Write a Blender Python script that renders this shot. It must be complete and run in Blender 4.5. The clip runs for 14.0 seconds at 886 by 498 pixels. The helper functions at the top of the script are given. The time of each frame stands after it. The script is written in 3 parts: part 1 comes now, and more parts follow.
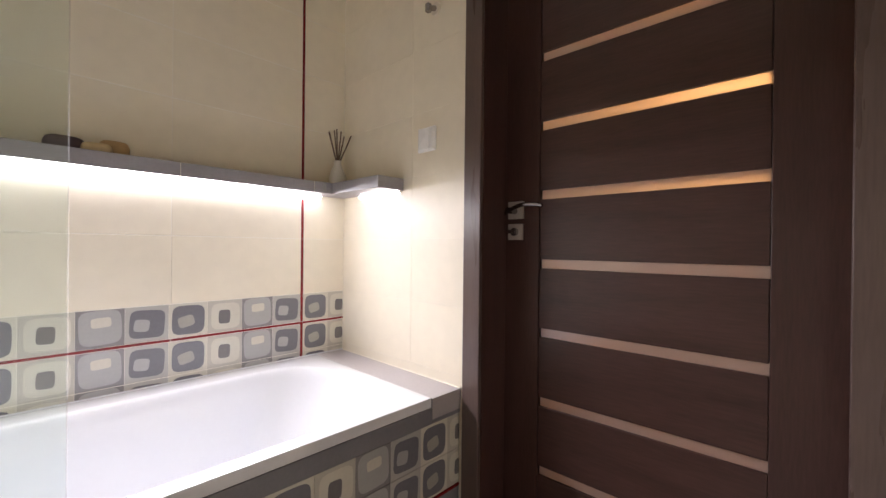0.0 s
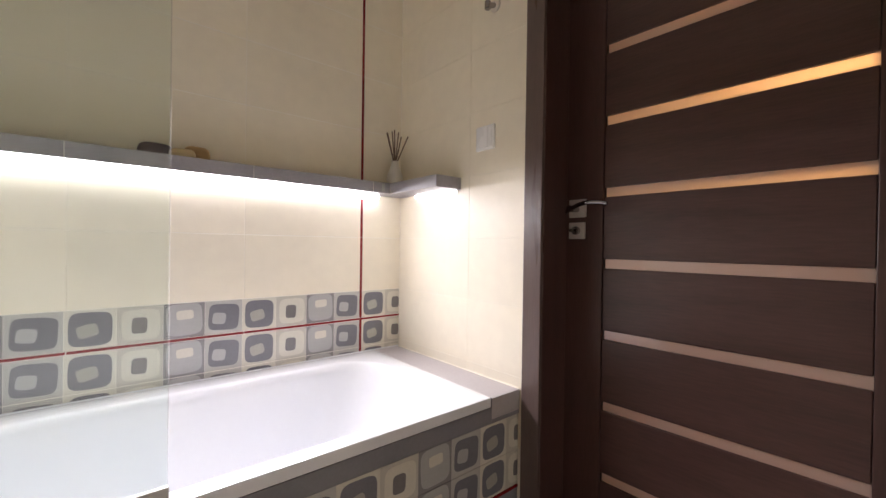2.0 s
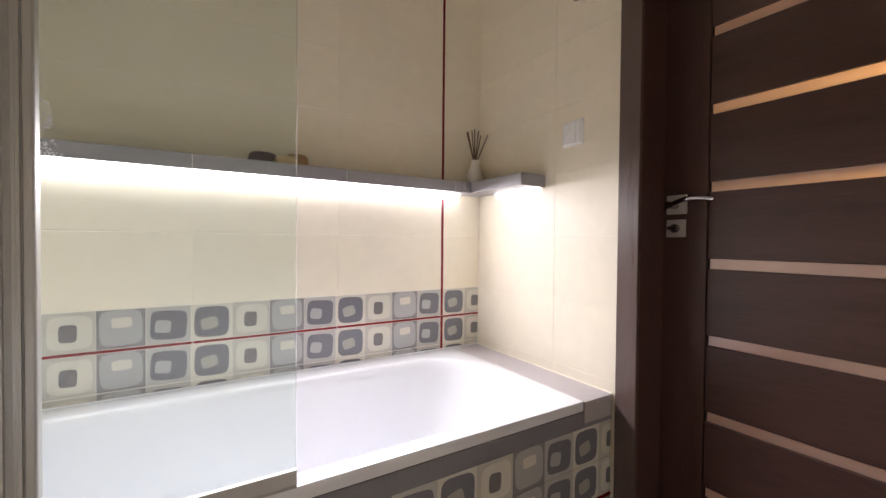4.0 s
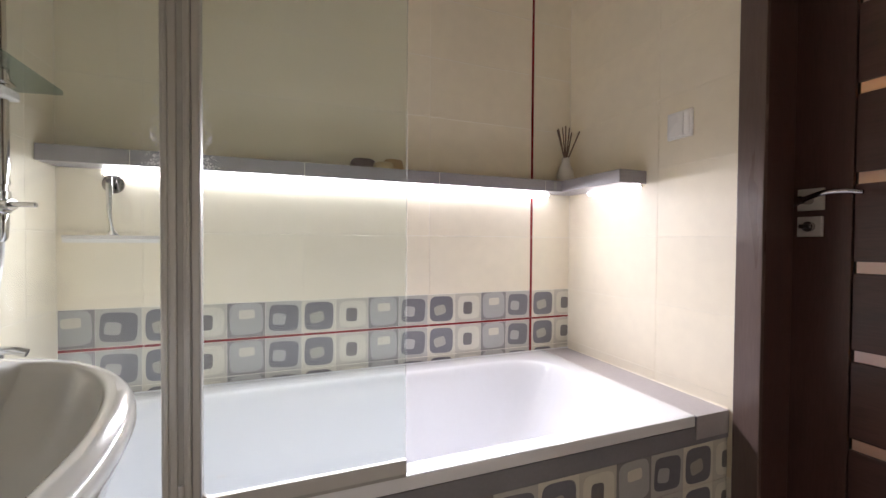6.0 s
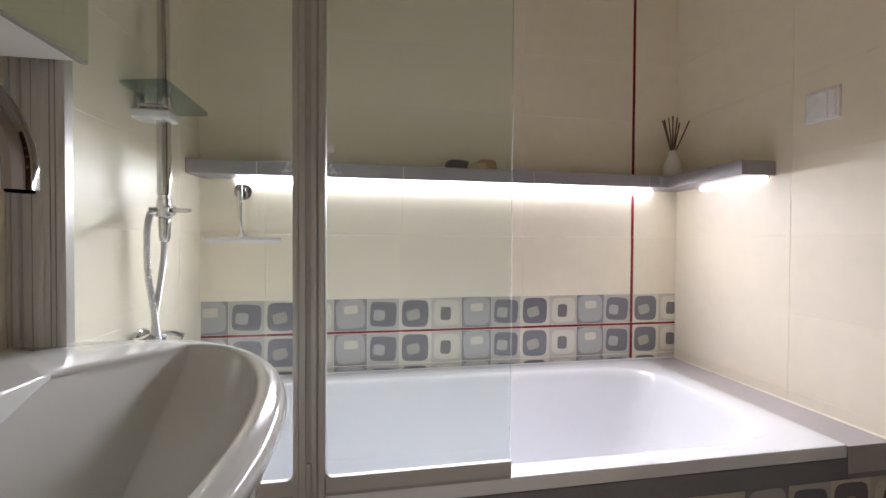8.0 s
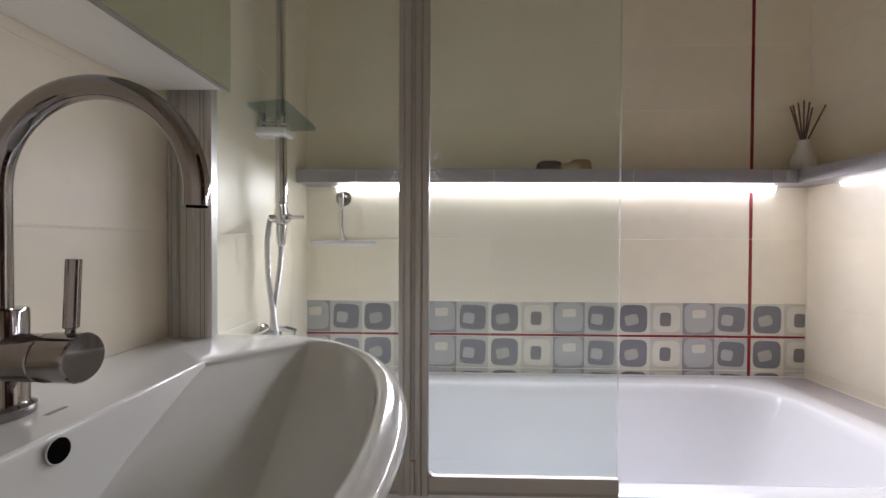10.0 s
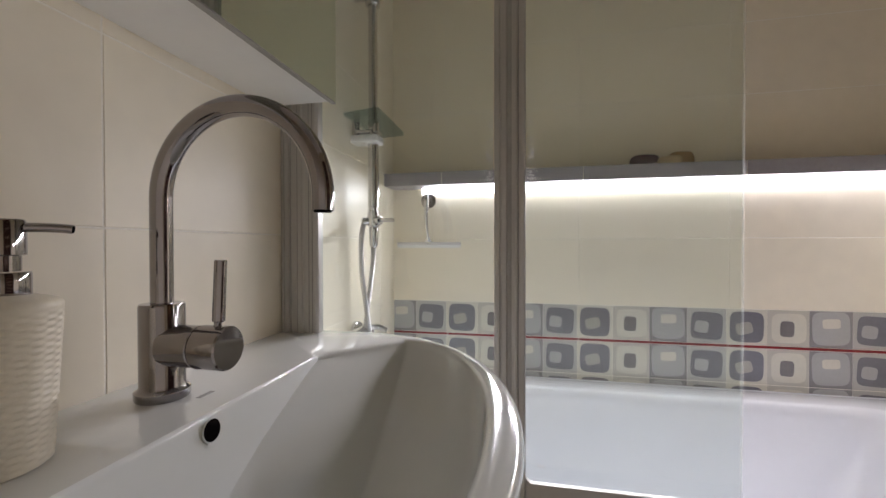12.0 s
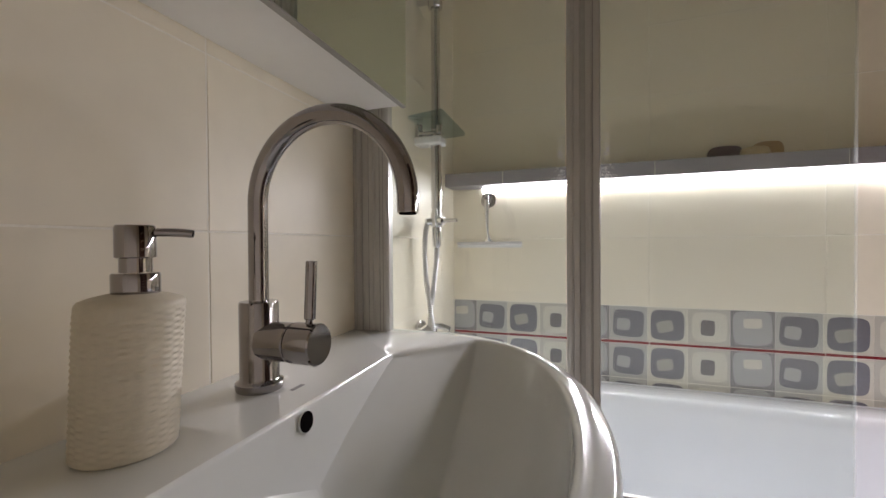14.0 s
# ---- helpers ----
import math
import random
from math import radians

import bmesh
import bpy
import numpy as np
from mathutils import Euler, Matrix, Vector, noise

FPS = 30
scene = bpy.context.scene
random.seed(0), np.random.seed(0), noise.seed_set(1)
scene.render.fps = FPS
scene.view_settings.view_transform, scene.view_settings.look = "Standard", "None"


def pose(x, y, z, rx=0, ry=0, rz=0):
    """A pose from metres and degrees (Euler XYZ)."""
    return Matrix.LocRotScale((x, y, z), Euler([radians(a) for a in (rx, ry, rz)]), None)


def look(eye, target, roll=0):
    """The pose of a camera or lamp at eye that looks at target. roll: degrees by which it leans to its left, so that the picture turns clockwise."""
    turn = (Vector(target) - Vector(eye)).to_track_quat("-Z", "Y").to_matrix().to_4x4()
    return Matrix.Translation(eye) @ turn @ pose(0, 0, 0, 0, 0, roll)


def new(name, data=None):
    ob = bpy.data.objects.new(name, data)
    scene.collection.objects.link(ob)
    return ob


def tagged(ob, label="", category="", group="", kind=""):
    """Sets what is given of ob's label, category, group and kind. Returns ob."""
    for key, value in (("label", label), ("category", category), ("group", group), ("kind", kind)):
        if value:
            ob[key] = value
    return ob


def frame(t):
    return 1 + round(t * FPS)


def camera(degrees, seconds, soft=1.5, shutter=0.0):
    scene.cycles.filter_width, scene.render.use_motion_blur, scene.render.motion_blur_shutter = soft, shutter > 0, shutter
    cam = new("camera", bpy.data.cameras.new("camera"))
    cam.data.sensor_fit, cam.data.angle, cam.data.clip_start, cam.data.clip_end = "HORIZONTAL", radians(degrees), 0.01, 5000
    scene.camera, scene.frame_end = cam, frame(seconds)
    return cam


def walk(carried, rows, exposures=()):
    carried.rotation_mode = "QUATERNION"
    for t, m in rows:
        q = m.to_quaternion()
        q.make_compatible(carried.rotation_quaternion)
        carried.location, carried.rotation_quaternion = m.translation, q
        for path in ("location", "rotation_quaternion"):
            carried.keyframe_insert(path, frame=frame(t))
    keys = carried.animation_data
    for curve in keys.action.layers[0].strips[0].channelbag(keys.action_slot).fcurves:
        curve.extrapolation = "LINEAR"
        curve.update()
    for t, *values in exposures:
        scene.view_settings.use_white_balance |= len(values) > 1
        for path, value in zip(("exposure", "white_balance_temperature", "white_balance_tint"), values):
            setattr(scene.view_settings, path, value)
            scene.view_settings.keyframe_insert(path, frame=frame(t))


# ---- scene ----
cam = camera(95.6, 14.0)
PATH = [
    (0, (-0.001, -0.025, 1.007), (1.446, 1.356, 1.001), 0.6),
    (0.5, (-0.004, -0.022, 1.008), (1.41, 1.392, 1.0), 0.6),
    (1, (-0.012, -0.013, 1.005), (1.365, 1.439, 0.999), 0.7),
    (1.5, (-0.018, -0.007, 1.005), (1.31, 1.488, 0.995), 0.8),
    (2, (-0.031, 0.004, 1.007), (1.255, 1.536, 0.992), 0.8),
    (4.5, (-0.112, 0.054, 1.016), (0.864, 1.8, 0.977), 0.5),
    (5, (-0.125, 0.058, 1.017), (0.775, 1.844, 0.977), 0.5),
    (5.5, (-0.135, 0.062, 1.015), (0.673, 1.892, 0.978), 0.4),
    (6, (-0.146, 0.066, 1.015), (0.571, 1.933, 0.978), 0.4),
    (6.5, (-0.155, 0.069, 1.015), (0.474, 1.967, 0.978), 0.4),
    (7, (-0.166, 0.073, 1.013), (0.364, 2.001, 0.979), 0.3),
    (7.5, (-0.178, 0.075, 1.014), (0.252, 2.028, 0.977), 0.3),
    (8, (-0.188, 0.077, 1.011), (0.149, 2.049, 0.979), 0.3),
    (10.5, (-0.236, 0.082, 1.017), (-0.376, 2.077, 0.99), 0.2),
    (11, (-0.246, 0.083, 1.016), (-0.479, 2.069, 0.992), 0.1),
    (11.5, (-0.255, 0.083, 1.016), (-0.579, 2.056, 0.993), 0.0),
    (12, (-0.264, 0.082, 1.016), (-0.664, 2.042, 0.995), -0.1),
    (12.5, (-0.273, 0.08, 1.018), (-0.751, 2.022, 0.996), -0.1),
    (13, (-0.28, 0.077, 1.018), (-0.826, 2.001, 0.995), -0.3),
    (13.5, (-0.287, 0.075, 1.018), (-0.884, 1.984, 0.996), -0.4),
    (14, (-0.293, 0.074, 1.018), (-0.937, 1.967, 0.994), -0.4),
]
EXPOSURES = [(0, 0.50, 6600, 10), (2, 0.50, 6600, 10), (5, 0.45, 6550, 10), (7.5, 0.17, 6400, 10), (10.5, -0.12, 6400, 10), (14, -0.04, 6600, 10)]
walk(cam, [(t, look(eye, target, roll)) for t, eye, target, roll in PATH], EXPOSURES)

# ---- world and light ----
world = bpy.data.worlds.new("world")
scene.world = world
world.use_nodes = True
world.node_tree.nodes["Background"].inputs["Color"].default_value = (0.5, 0.45, 0.4, 1)
world.node_tree.nodes["Background"].inputs["Strength"].default_value = 0.02
LED_POWER, LONG_WATTS, SHORT_WATTS, BEAM = 24.0, 6.7, 0.14, 112.0
LED_COLOUR = (0.93, 0.905, 1.0)
HALL_WATTS = 22.0
scene.cycles.max_bounces = 16
scene.cycles.diffuse_bounces = 10

# ---- plan ----
BACK, END, CEIL, FRONT = 1.35, 0.872, 2.45, -0.50
WEST = -0.689


# ---- materials ----
def material(name, colour, rough=0.4, metal=0.0, vary=0.08, scale=6.0, grain=60.0, bump=0.0, bump_scale=120.0,
             coat=0.0, tone=0.0, spread=0.0, stretch=(1, 1, 1), rough_vary=0.08):
    mat = bpy.data.materials.new(name)
    mat.use_nodes = True
    nt = mat.node_tree
    n, l = nt.nodes, nt.links
    bsdf = n["Principled BSDF"]
    bsdf.inputs["Metallic"].default_value = metal
    bsdf.inputs["Coat Weight"].default_value = coat
    bsdf.inputs["Coat Roughness"].default_value = 0.06
    tc = n.new("ShaderNodeTexCoord")
    mp = n.new("ShaderNodeMapping")
    mp.inputs["Scale"].default_value = stretch
    l.new(tc.outputs["Object"], mp.inputs["Vector"])
    big = n.new("ShaderNodeTexNoise")
    big.inputs["Scale"].default_value, big.inputs["Detail"].default_value = scale, 4
    fine = n.new("ShaderNodeTexNoise")
    fine.inputs["Scale"].default_value, fine.inputs["Detail"].default_value = grain, 6
    for t in (big, fine):
        l.new(mp.outputs["Vector"], t.inputs["Vector"])
    add = n.new("ShaderNodeMath")
    add.operation = "ADD"
    l.new(big.outputs["Fac"], add.inputs[0])
    l.new(fine.outputs["Fac"], add.inputs[1])
    mr = n.new("ShaderNodeMapRange")
    mr.inputs["From Min"].default_value, mr.inputs["From Max"].default_value = 0.6, 1.4
    mr.inputs["To Min"].default_value, mr.inputs["To Max"].default_value = 1 - vary, 1 + vary
    l.new(add.outputs[0], mr.inputs["Value"])
    val = mr.outputs["Result"]
    if spread:
        oi = n.new("ShaderNodeObjectInfo")
        mr2 = n.new("ShaderNodeMapRange")
        mr2.inputs["To Min"].default_value, mr2.inputs["To Max"].default_value = 1 - spread, 1 + spread
        l.new(oi.outputs["Random"], mr2.inputs["Value"])
        mul = n.new("ShaderNodeMath")
        mul.operation = "MULTIPLY"
        l.new(val, mul.inputs[0])
        l.new(mr2.outputs["Result"], mul.inputs[1])
        val = mul.outputs[0]
    sc = n.new("ShaderNodeVectorMath")
    sc.operation = "SCALE"
    sc.inputs[0].default_value = colour
    l.new(val, sc.inputs["Scale"])
    l.new(sc.outputs["Vector"], bsdf.inputs["Base Color"])
    rr = n.new("ShaderNodeMapRange")
    rr.inputs["From Min"].default_value, rr.inputs["From Max"].default_value = 0.3, 0.7
    rr.inputs["To Min"].default_value, rr.inputs["To Max"].default_value = rough * (1 - rough_vary), rough * (1 + rough_vary)
    l.new(big.outputs["Fac"], rr.inputs["Value"])
    l.new(rr.outputs["Result"], bsdf.inputs["Roughness"])
    if bump:
        bn = n.new("ShaderNodeTexNoise")
        bn.inputs["Scale"].default_value, bn.inputs["Detail"].default_value = bump_scale, 3
        l.new(mp.outputs["Vector"], bn.inputs["Vector"])
        bp = n.new("ShaderNodeBump")
        bp.inputs["Strength"].default_value, bp.inputs["Distance"].default_value = bump, 0.002
        l.new(bn.outputs["Fac"], bp.inputs["Height"])
        l.new(bp.outputs["Normal"], bsdf.inputs["Normal"])
    return mat


def clear_glass(name, tint, gloss_rough=0.0, least=0.035):
    mat = bpy.data.materials.new(name)
    mat.use_nodes = True
    n, l = mat.node_tree.nodes, mat.node_tree.links
    n.remove(n["Principled BSDF"])
    tr = n.new("ShaderNodeBsdfTransparent")
    tr.inputs["Color"].default_value = (*tint, 1)
    gl = n.new("ShaderNodeBsdfGlossy")
    gl.inputs["Roughness"].default_value = gloss_rough
    lw = n.new("ShaderNodeLayerWeight")
    lw.inputs["Blend"].default_value = 0.5
    pw = n.new("ShaderNodeMath")
    pw.operation, pw.inputs[1].default_value = "POWER", 5.0
    l.new(lw.outputs["Facing"], pw.inputs[0])
    fr = n.new("ShaderNodeMath")
    fr.operation, fr.inputs[1].default_value, fr.inputs[2].default_value = "MULTIPLY_ADD", 0.9, least
    l.new(pw.outputs[0], fr.inputs[0])
    mix = n.new("ShaderNodeMixShader")
    l.new(fr.outputs[0], mix.inputs[0])
    l.new(tr.outputs[0], mix.inputs[1])
    l.new(gl.outputs[0], mix.inputs[2])
    l.new(mix.outputs[0], n["Material Output"].inputs["Surface"])
    return mat


def frosted_glass(name, thin=(0.8, 0.70, 0.62), face=(0.74, 0.58, 0.52)):
    mat = bpy.data.materials.new(name)
    mat.use_nodes = True
    n, l = mat.node_tree.nodes, mat.node_tree.links
    n.remove(n["Principled BSDF"])
    tl = n.new("ShaderNodeBsdfTranslucent")
    tl.inputs["Color"].default_value = (*thin, 1)
    df = n.new("ShaderNodeBsdfDiffuse")
    df.inputs["Color"].default_value = (*face, 1)
    gl = n.new("ShaderNodeBsdfGlossy")
    gl.inputs["Roughness"].default_value = 0.22
    gl.inputs["Color"].default_value = (0.8, 0.72, 0.7, 1)
    m1, m2 = n.new("ShaderNodeMixShader"), n.new("ShaderNodeMixShader")
    m1.inputs[0].default_value = 0.45
    m2.inputs[0].default_value = 0.22
    l.new(tl.outputs[0], m1.inputs[1])
    l.new(df.outputs[0], m1.inputs[2])
    l.new(m1.outputs[0], m2.inputs[1])
    l.new(gl.outputs[0], m2.inputs[2])
    l.new(m2.outputs[0], n["Material Output"].inputs["Surface"])
    return mat


def glowing(name, colour, strength):
    mat = bpy.data.materials.new(name)
    mat.use_nodes = True
    b = mat.node_tree.nodes["Principled BSDF"]
    b.inputs["Base Color"].default_value = (0.8, 0.8, 0.8, 1)
    b.inputs["Emission Color"].default_value = (*colour, 1)
    b.inputs["Emission Strength"].default_value = strength
    return mat


M_TILE = material("cream_tile", (0.87, 0.80, 0.655), 0.42, vary=0.04, scale=3.0, grain=25, bump=0.05, bump_scale=22, spread=0.02)
M_GROUT = material("grout", (0.90, 0.855, 0.76), 0.8, vary=0.1, grain=200)
M_PALE = material("tile_print_pale", (0.55, 0.525, 0.46), 0.22, vary=0.05, grain=90)
M_PALER = material("tile_print_ivory", (0.68, 0.65, 0.56), 0.22, vary=0.05, grain=90)
M_MID = material("tile_print_grey", (0.27, 0.262, 0.262), 0.22, vary=0.08, grain=110)
M_LIGHT = material("tile_print_light_grey", (0.44, 0.435, 0.43), 0.22, vary=0.06, grain=110)
M_DARK = material("tile_print_slate", (0.19, 0.187, 0.21), 0.22, vary=0.1, grain=110)
M_RED = material("red_strip", (0.22, 0.013, 0.016), 0.22, vary=0.12, grain=80)
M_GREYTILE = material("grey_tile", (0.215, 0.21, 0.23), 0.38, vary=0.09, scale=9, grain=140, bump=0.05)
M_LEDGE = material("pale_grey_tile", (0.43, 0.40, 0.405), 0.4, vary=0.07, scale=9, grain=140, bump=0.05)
M_ACRYLIC = material("bath_acrylic", (0.79, 0.80, 0.83), 0.11, vary=0.012, coat=0.5, rough_vary=0.2)
M_CERAMIC = material("ceramic", (0.69, 0.70, 0.675), 0.11, vary=0.015, coat=0.5)
M_CHROME_DIMMED = material("chrome", (0.345, 0.322, 0.322), 0.07, metal=1.0, vary=0.04, scale=14, rough_vary=0.5)
M_CHROME_PALE = material("bright_chrome", (0.66, 0.65, 0.65), 0.09, metal=1.0, vary=0.04, scale=14, rough_vary=0.5)
M_HOSE = material("hose_metal", (0.66, 0.645, 0.64), 0.34, metal=0.55, vary=0.06, grain=120)
M_BRUSHED = material("brushed_steel", (0.80, 0.74, 0.66), 0.40, metal=0.65, vary=0.06, grain=180, stretch=(1, 1, 12))
M_ALU = material("satin_aluminium", (0.52, 0.505, 0.478), 0.36, metal=0.35, vary=0.015, grain=160, stretch=(8, 8, 0.4))
M_ALUDARK = material("profile_gap", (0.40, 0.39, 0.37), 0.5, metal=0.3, vary=0.1)
M_LINE_SHADE = material("profile_groove_shade", (0.30, 0.29, 0.275), 0.5, metal=0.2, vary=0.1)
M_WENGE = material("wenge_foil", (0.082, 0.040, 0.034), 0.34, vary=0.28, scale=3, grain=26, bump=0.12, bump_scale=40, stretch=(9, 0.8, 9), rough_vary=0.15)
M_WENGE_UP = material("wenge_foil_upright", (0.082, 0.040, 0.034), 0.34, vary=0.28, scale=3, grain=26, bump=0.12, bump_scale=40, stretch=(9, 9, 0.8), rough_vary=0.15)
M_CASING_SHEEN = material("wenge_casing_sheen", (0.120, 0.083, 0.074), 0.3, vary=0.2, scale=3, grain=26, bump=0.1, bump_scale=40, stretch=(9, 9, 0.8), rough_vary=0.15)
M_SATIN = material("satin_nickel", (0.66, 0.62, 0.59), 0.34, metal=0.45, vary=0.05, grain=180)
M_GROOVE_SHADE = material("shadow_groove", (0.012, 0.009, 0.008), 0.7, vary=0.1)
M_FROST = frosted_glass("frosted_glass")
M_GLASS = clear_glass("shower_glass", (0.945, 0.98, 0.965), 0.0, 0.05)
M_EDGE_LIT = frosted_glass("glass_edge", (0.92, 0.95, 0.94), (0.9, 0.92, 0.91))
en = M_EDGE_LIT.node_tree
clear, half = en.nodes.new("ShaderNodeBsdfTransparent"), en.nodes.new("ShaderNodeMixShader")
half.inputs[0].default_value = 0.88
en.links.new(en.nodes["Material Output"].inputs["Surface"].links[0].from_socket, half.inputs[1])
en.links.new(clear.outputs[0], half.inputs[2])
en.links.new(half.outputs[0], en.nodes["Material Output"].inputs["Surface"])
M_AQUA = clear_glass("aqua_glass", (0.74, 0.83, 0.83), 0.02)
M_MIRROR = material("mirror", (0.80, 0.86, 0.80), 0.0, metal=1.0, vary=0.0)
M_WHITE = material("white_lacquer", (0.90, 0.895, 0.88), 0.3, vary=0.02)
M_PLASTIC = material("white_plastic", (0.86, 0.855, 0.85), 0.28, vary=0.02)
M_SHELF = material("grey_shelf_board", (0.30, 0.285, 0.30), 0.42, vary=0.08, grain=120)
M_LED = glowing("led_diffuser", LED_COLOUR, LED_POWER)
M_SOAP_D = material("plum_soap", (0.085, 0.05, 0.06), 0.45, vary=0.2, grain=70, bump=0.2)
M_SOAP_B = material("ochre_soap", (0.42, 0.28, 0.13), 0.5, vary=0.2, grain=50, bump=0.2)
M_SOAP_C = material("cream_soap", (0.55, 0.43, 0.25), 0.5, vary=0.15, grain=50, bump=0.2)
M_REED = material("reed", (0.16, 0.105, 0.075), 0.8, vary=0.25, grain=160)
M_STONEWARE = material("stoneware", (0.66, 0.60, 0.475), 0.55, vary=0.06, scale=12, grain=150, bump=0.12, bump_scale=260)
M_PORCELAIN = material("porcelain", (0.70, 0.67, 0.61), 0.35, vary=0.04)
M_HOLE_SHADE = material("hole_shade", (0.006, 0.005, 0.005), 0.95, vary=0.1)
M_PLASTER = material("plaster", (0.92, 0.91, 0.88), 0.9, vary=0.05, bump=0.2, bump_scale=60)
M_FLOOR = material("floor_tile", (0.42, 0.39, 0.36), 0.35, vary=0.1, grain=90)
M_BOUNCE = material("bounce_paint", (0.88, 0.83, 0.73), 0.6, vary=0.06)
M_HALL = material("hall_paint", (0.70, 0.55, 0.36), 0.9, vary=0.05)
M_HOLE_SHADE.node_tree.nodes["Principled BSDF"].inputs["Specular IOR Level"].default_value = 0.0
M_SPOT = frosted_glass("limescale", (0.85, 0.85, 0.84), (0.8, 0.8, 0.79))


# ---- mesh helpers ----
def part(name, bm, mat, parent=None, label="", smooth=False, recalc=True):
    me = bpy.data.meshes.new(name)
    if recalc:
        bmesh.ops.recalc_face_normals(bm, faces=bm.faces)
    for f in bm.faces:
        f.smooth = smooth
    bm.to_mesh(me)
    bm.free()
    for m in (mat if isinstance(mat, (list, tuple)) else (mat,)):
        me.materials.append(m)
    if smooth:
        me.set_sharp_from_angle(angle=radians(35))
    ob = new(name, me)
    if parent:
        ob.parent = parent
    if label:
        tagged(ob, label)
    return ob


def empty(name, label, category, group="", kind=""):
    return tagged(new(name), label, category, group, kind)


def box(bm, x0, x1, y0, y1, z0, z1, bevel=0.0, seg=2, slot=0):
    r = bmesh.ops.create_cube(bm, size=1)
    m = Matrix.Translation(((x0 + x1) / 2, (y0 + y1) / 2, (z0 + z1) / 2)) @ Matrix.Diagonal((x1 - x0, y1 - y0, z1 - z0, 1))
    bmesh.ops.transform(bm, matrix=m, verts=r["verts"])
    fs = {f for v in r["verts"] for f in v.link_faces}
    for f in fs:
        f.material_index = slot
    if bevel:
        es = {e for v in r["verts"] for e in v.link_edges}
        out = bmesh.ops.bevel(bm, geom=list(es), offset=bevel, segments=seg, profile=0.5, affect="EDGES")
        for f in out["faces"]:
            f.material_index = slot
    return bm


def boxed(*a, **k):
    return box(bmesh.new(), *a, **k)


def loft(bm, loops, cap0=True, cap1=True, slot=0):
    rows = [[bm.verts.new(p) for p in lp] for lp in loops]
    n = len(rows[0])
    for a, b in zip(rows, rows[1:]):
        for i in range(n):
            j = (i + 1) % n
            f = bm.faces.new((a[i], a[j], b[j], b[i]))
            f.material_index = slot
    for flag, r in ((cap0, rows[0]), (cap1, rows[-1])):
        if flag:
            bm.faces.new(r).material_index = slot
    return bm


def lathe(bm, profile, m=None, n=40, slot=0):
    """profile: (radius, height) pairs, round the z axis, then moved by m."""
    m = m or Matrix()
    loops = [[m @ Vector((r * math.cos(2 * math.pi * i / n), r * math.sin(2 * math.pi * i / n), h)) for i in range(n)] for r, h in profile]
    return loft(bm, loops, slot=slot)


def along(a, b):
    a, b = Vector(a), Vector(b)
    return Matrix.Translation(a) @ (b - a).to_track_quat("Z", "Y").to_matrix().to_4x4(), (b - a).length


def rod(bm, a, b, r, n=20, ends=0.0, r2=None, slot=0):
    m, d = along(a, b)
    r2 = r if r2 is None else r2
    if ends:
        prof = [(r - ends, 0), (r, ends), (r2, d - ends), (r2 - ends, d)]
    else:
        prof = [(r, 0), (r2, d)]
    return lathe(bm, prof, m, n, slot)


def tube(bm, pts, radius, n=16, ripple=0.0):
    pts = [Vector(p) for p in pts]
    loops, ref = [], Vector((0.13, 0.99, 0.05))
    for i, p in enumerate(pts):
        d = (pts[min(i + 1, len(pts) - 1)] - pts[max(i - 1, 0)]).normalized()
        u = (ref - d * ref.dot(d)).normalized()
        ref = u
        w = d.cross(u)
        r = radius * (1 + (ripple if i % 2 else -ripple))
        loops.append([p + r * (math.cos(2 * math.pi * k / n) * u + math.sin(2 * math.pi * k / n) * w) for k in range(n)])
    return loft(bm, loops)


def spline(pts, count):
    pts = [Vector(p) for p in pts]
    ext = [2 * pts[0] - pts[1]] + pts + [2 * pts[-1] - pts[-2]]
    out = []
    for k in range(count):
        s = k / (count - 1) * (len(pts) - 1)
        i = min(int(s), len(pts) - 2)
        f = s - i
        a, b, c, d = ext[i:i + 4]
        out.append(0.5 * (2 * b + (c - a) * f + (2 * a - 5 * b + 4 * c - d) * f * f + (3 * b - a - 3 * c + d) * f ** 3))
    return out


def round_rect(cx, cy, hx, hy, r, z, k=10):
    out = []
    for qx, qy, a0 in ((1, 1, 0), (-1, 1, 90), (-1, -1, 180), (1, -1, 270)):
        for i in range(k + 1):
            a = radians(a0 + 90 * i / k)
            out.append((cx + qx * (hx - r) + r * math.cos(a), cy + qy * (hy - r) + r * math.sin(a), z))
    return out


# ---- structure: shell of the room ----
TOP = CEIL
wall_back = tagged(part("wall_back", boxed(-0.95, END + 0.12, BACK + 0.0005, BACK + 0.12, 0, TOP), M_GROUT),
                   "bathroom wall behind the bath, cream tiles with a patterned grey border", "wall", kind="structure")
DOOR_Y0, DOOR_Y1, DOOR_TOP = -0.078, 0.702, 2.03
bm = bmesh.new()
box(bm, END + 0.0012, END + 0.17, DOOR_Y1, BACK + 0.0012, 0, TOP)
box(bm, END + 0.0012, END + 0.17, FRONT, DOOR_Y0, 0, TOP)
box(bm, END + 0.0012, END + 0.17, DOOR_Y0, DOOR_Y1, DOOR_TOP, TOP)
wall_end = tagged(part("wall_end", bm, M_GROUT), "cream tiled bathroom wall with the doorway in it", "wall", kind="structure")
bm = bmesh.new()
box(bm, WEST - 0.15, WEST - 0.0006, FRONT, BACK + 0.006, 0, TOP)
wall_basin = tagged(part("wall_west", bm, M_GROUT), "cream tiled bathroom wall behind the wash basin and shower", "wall", kind="structure")
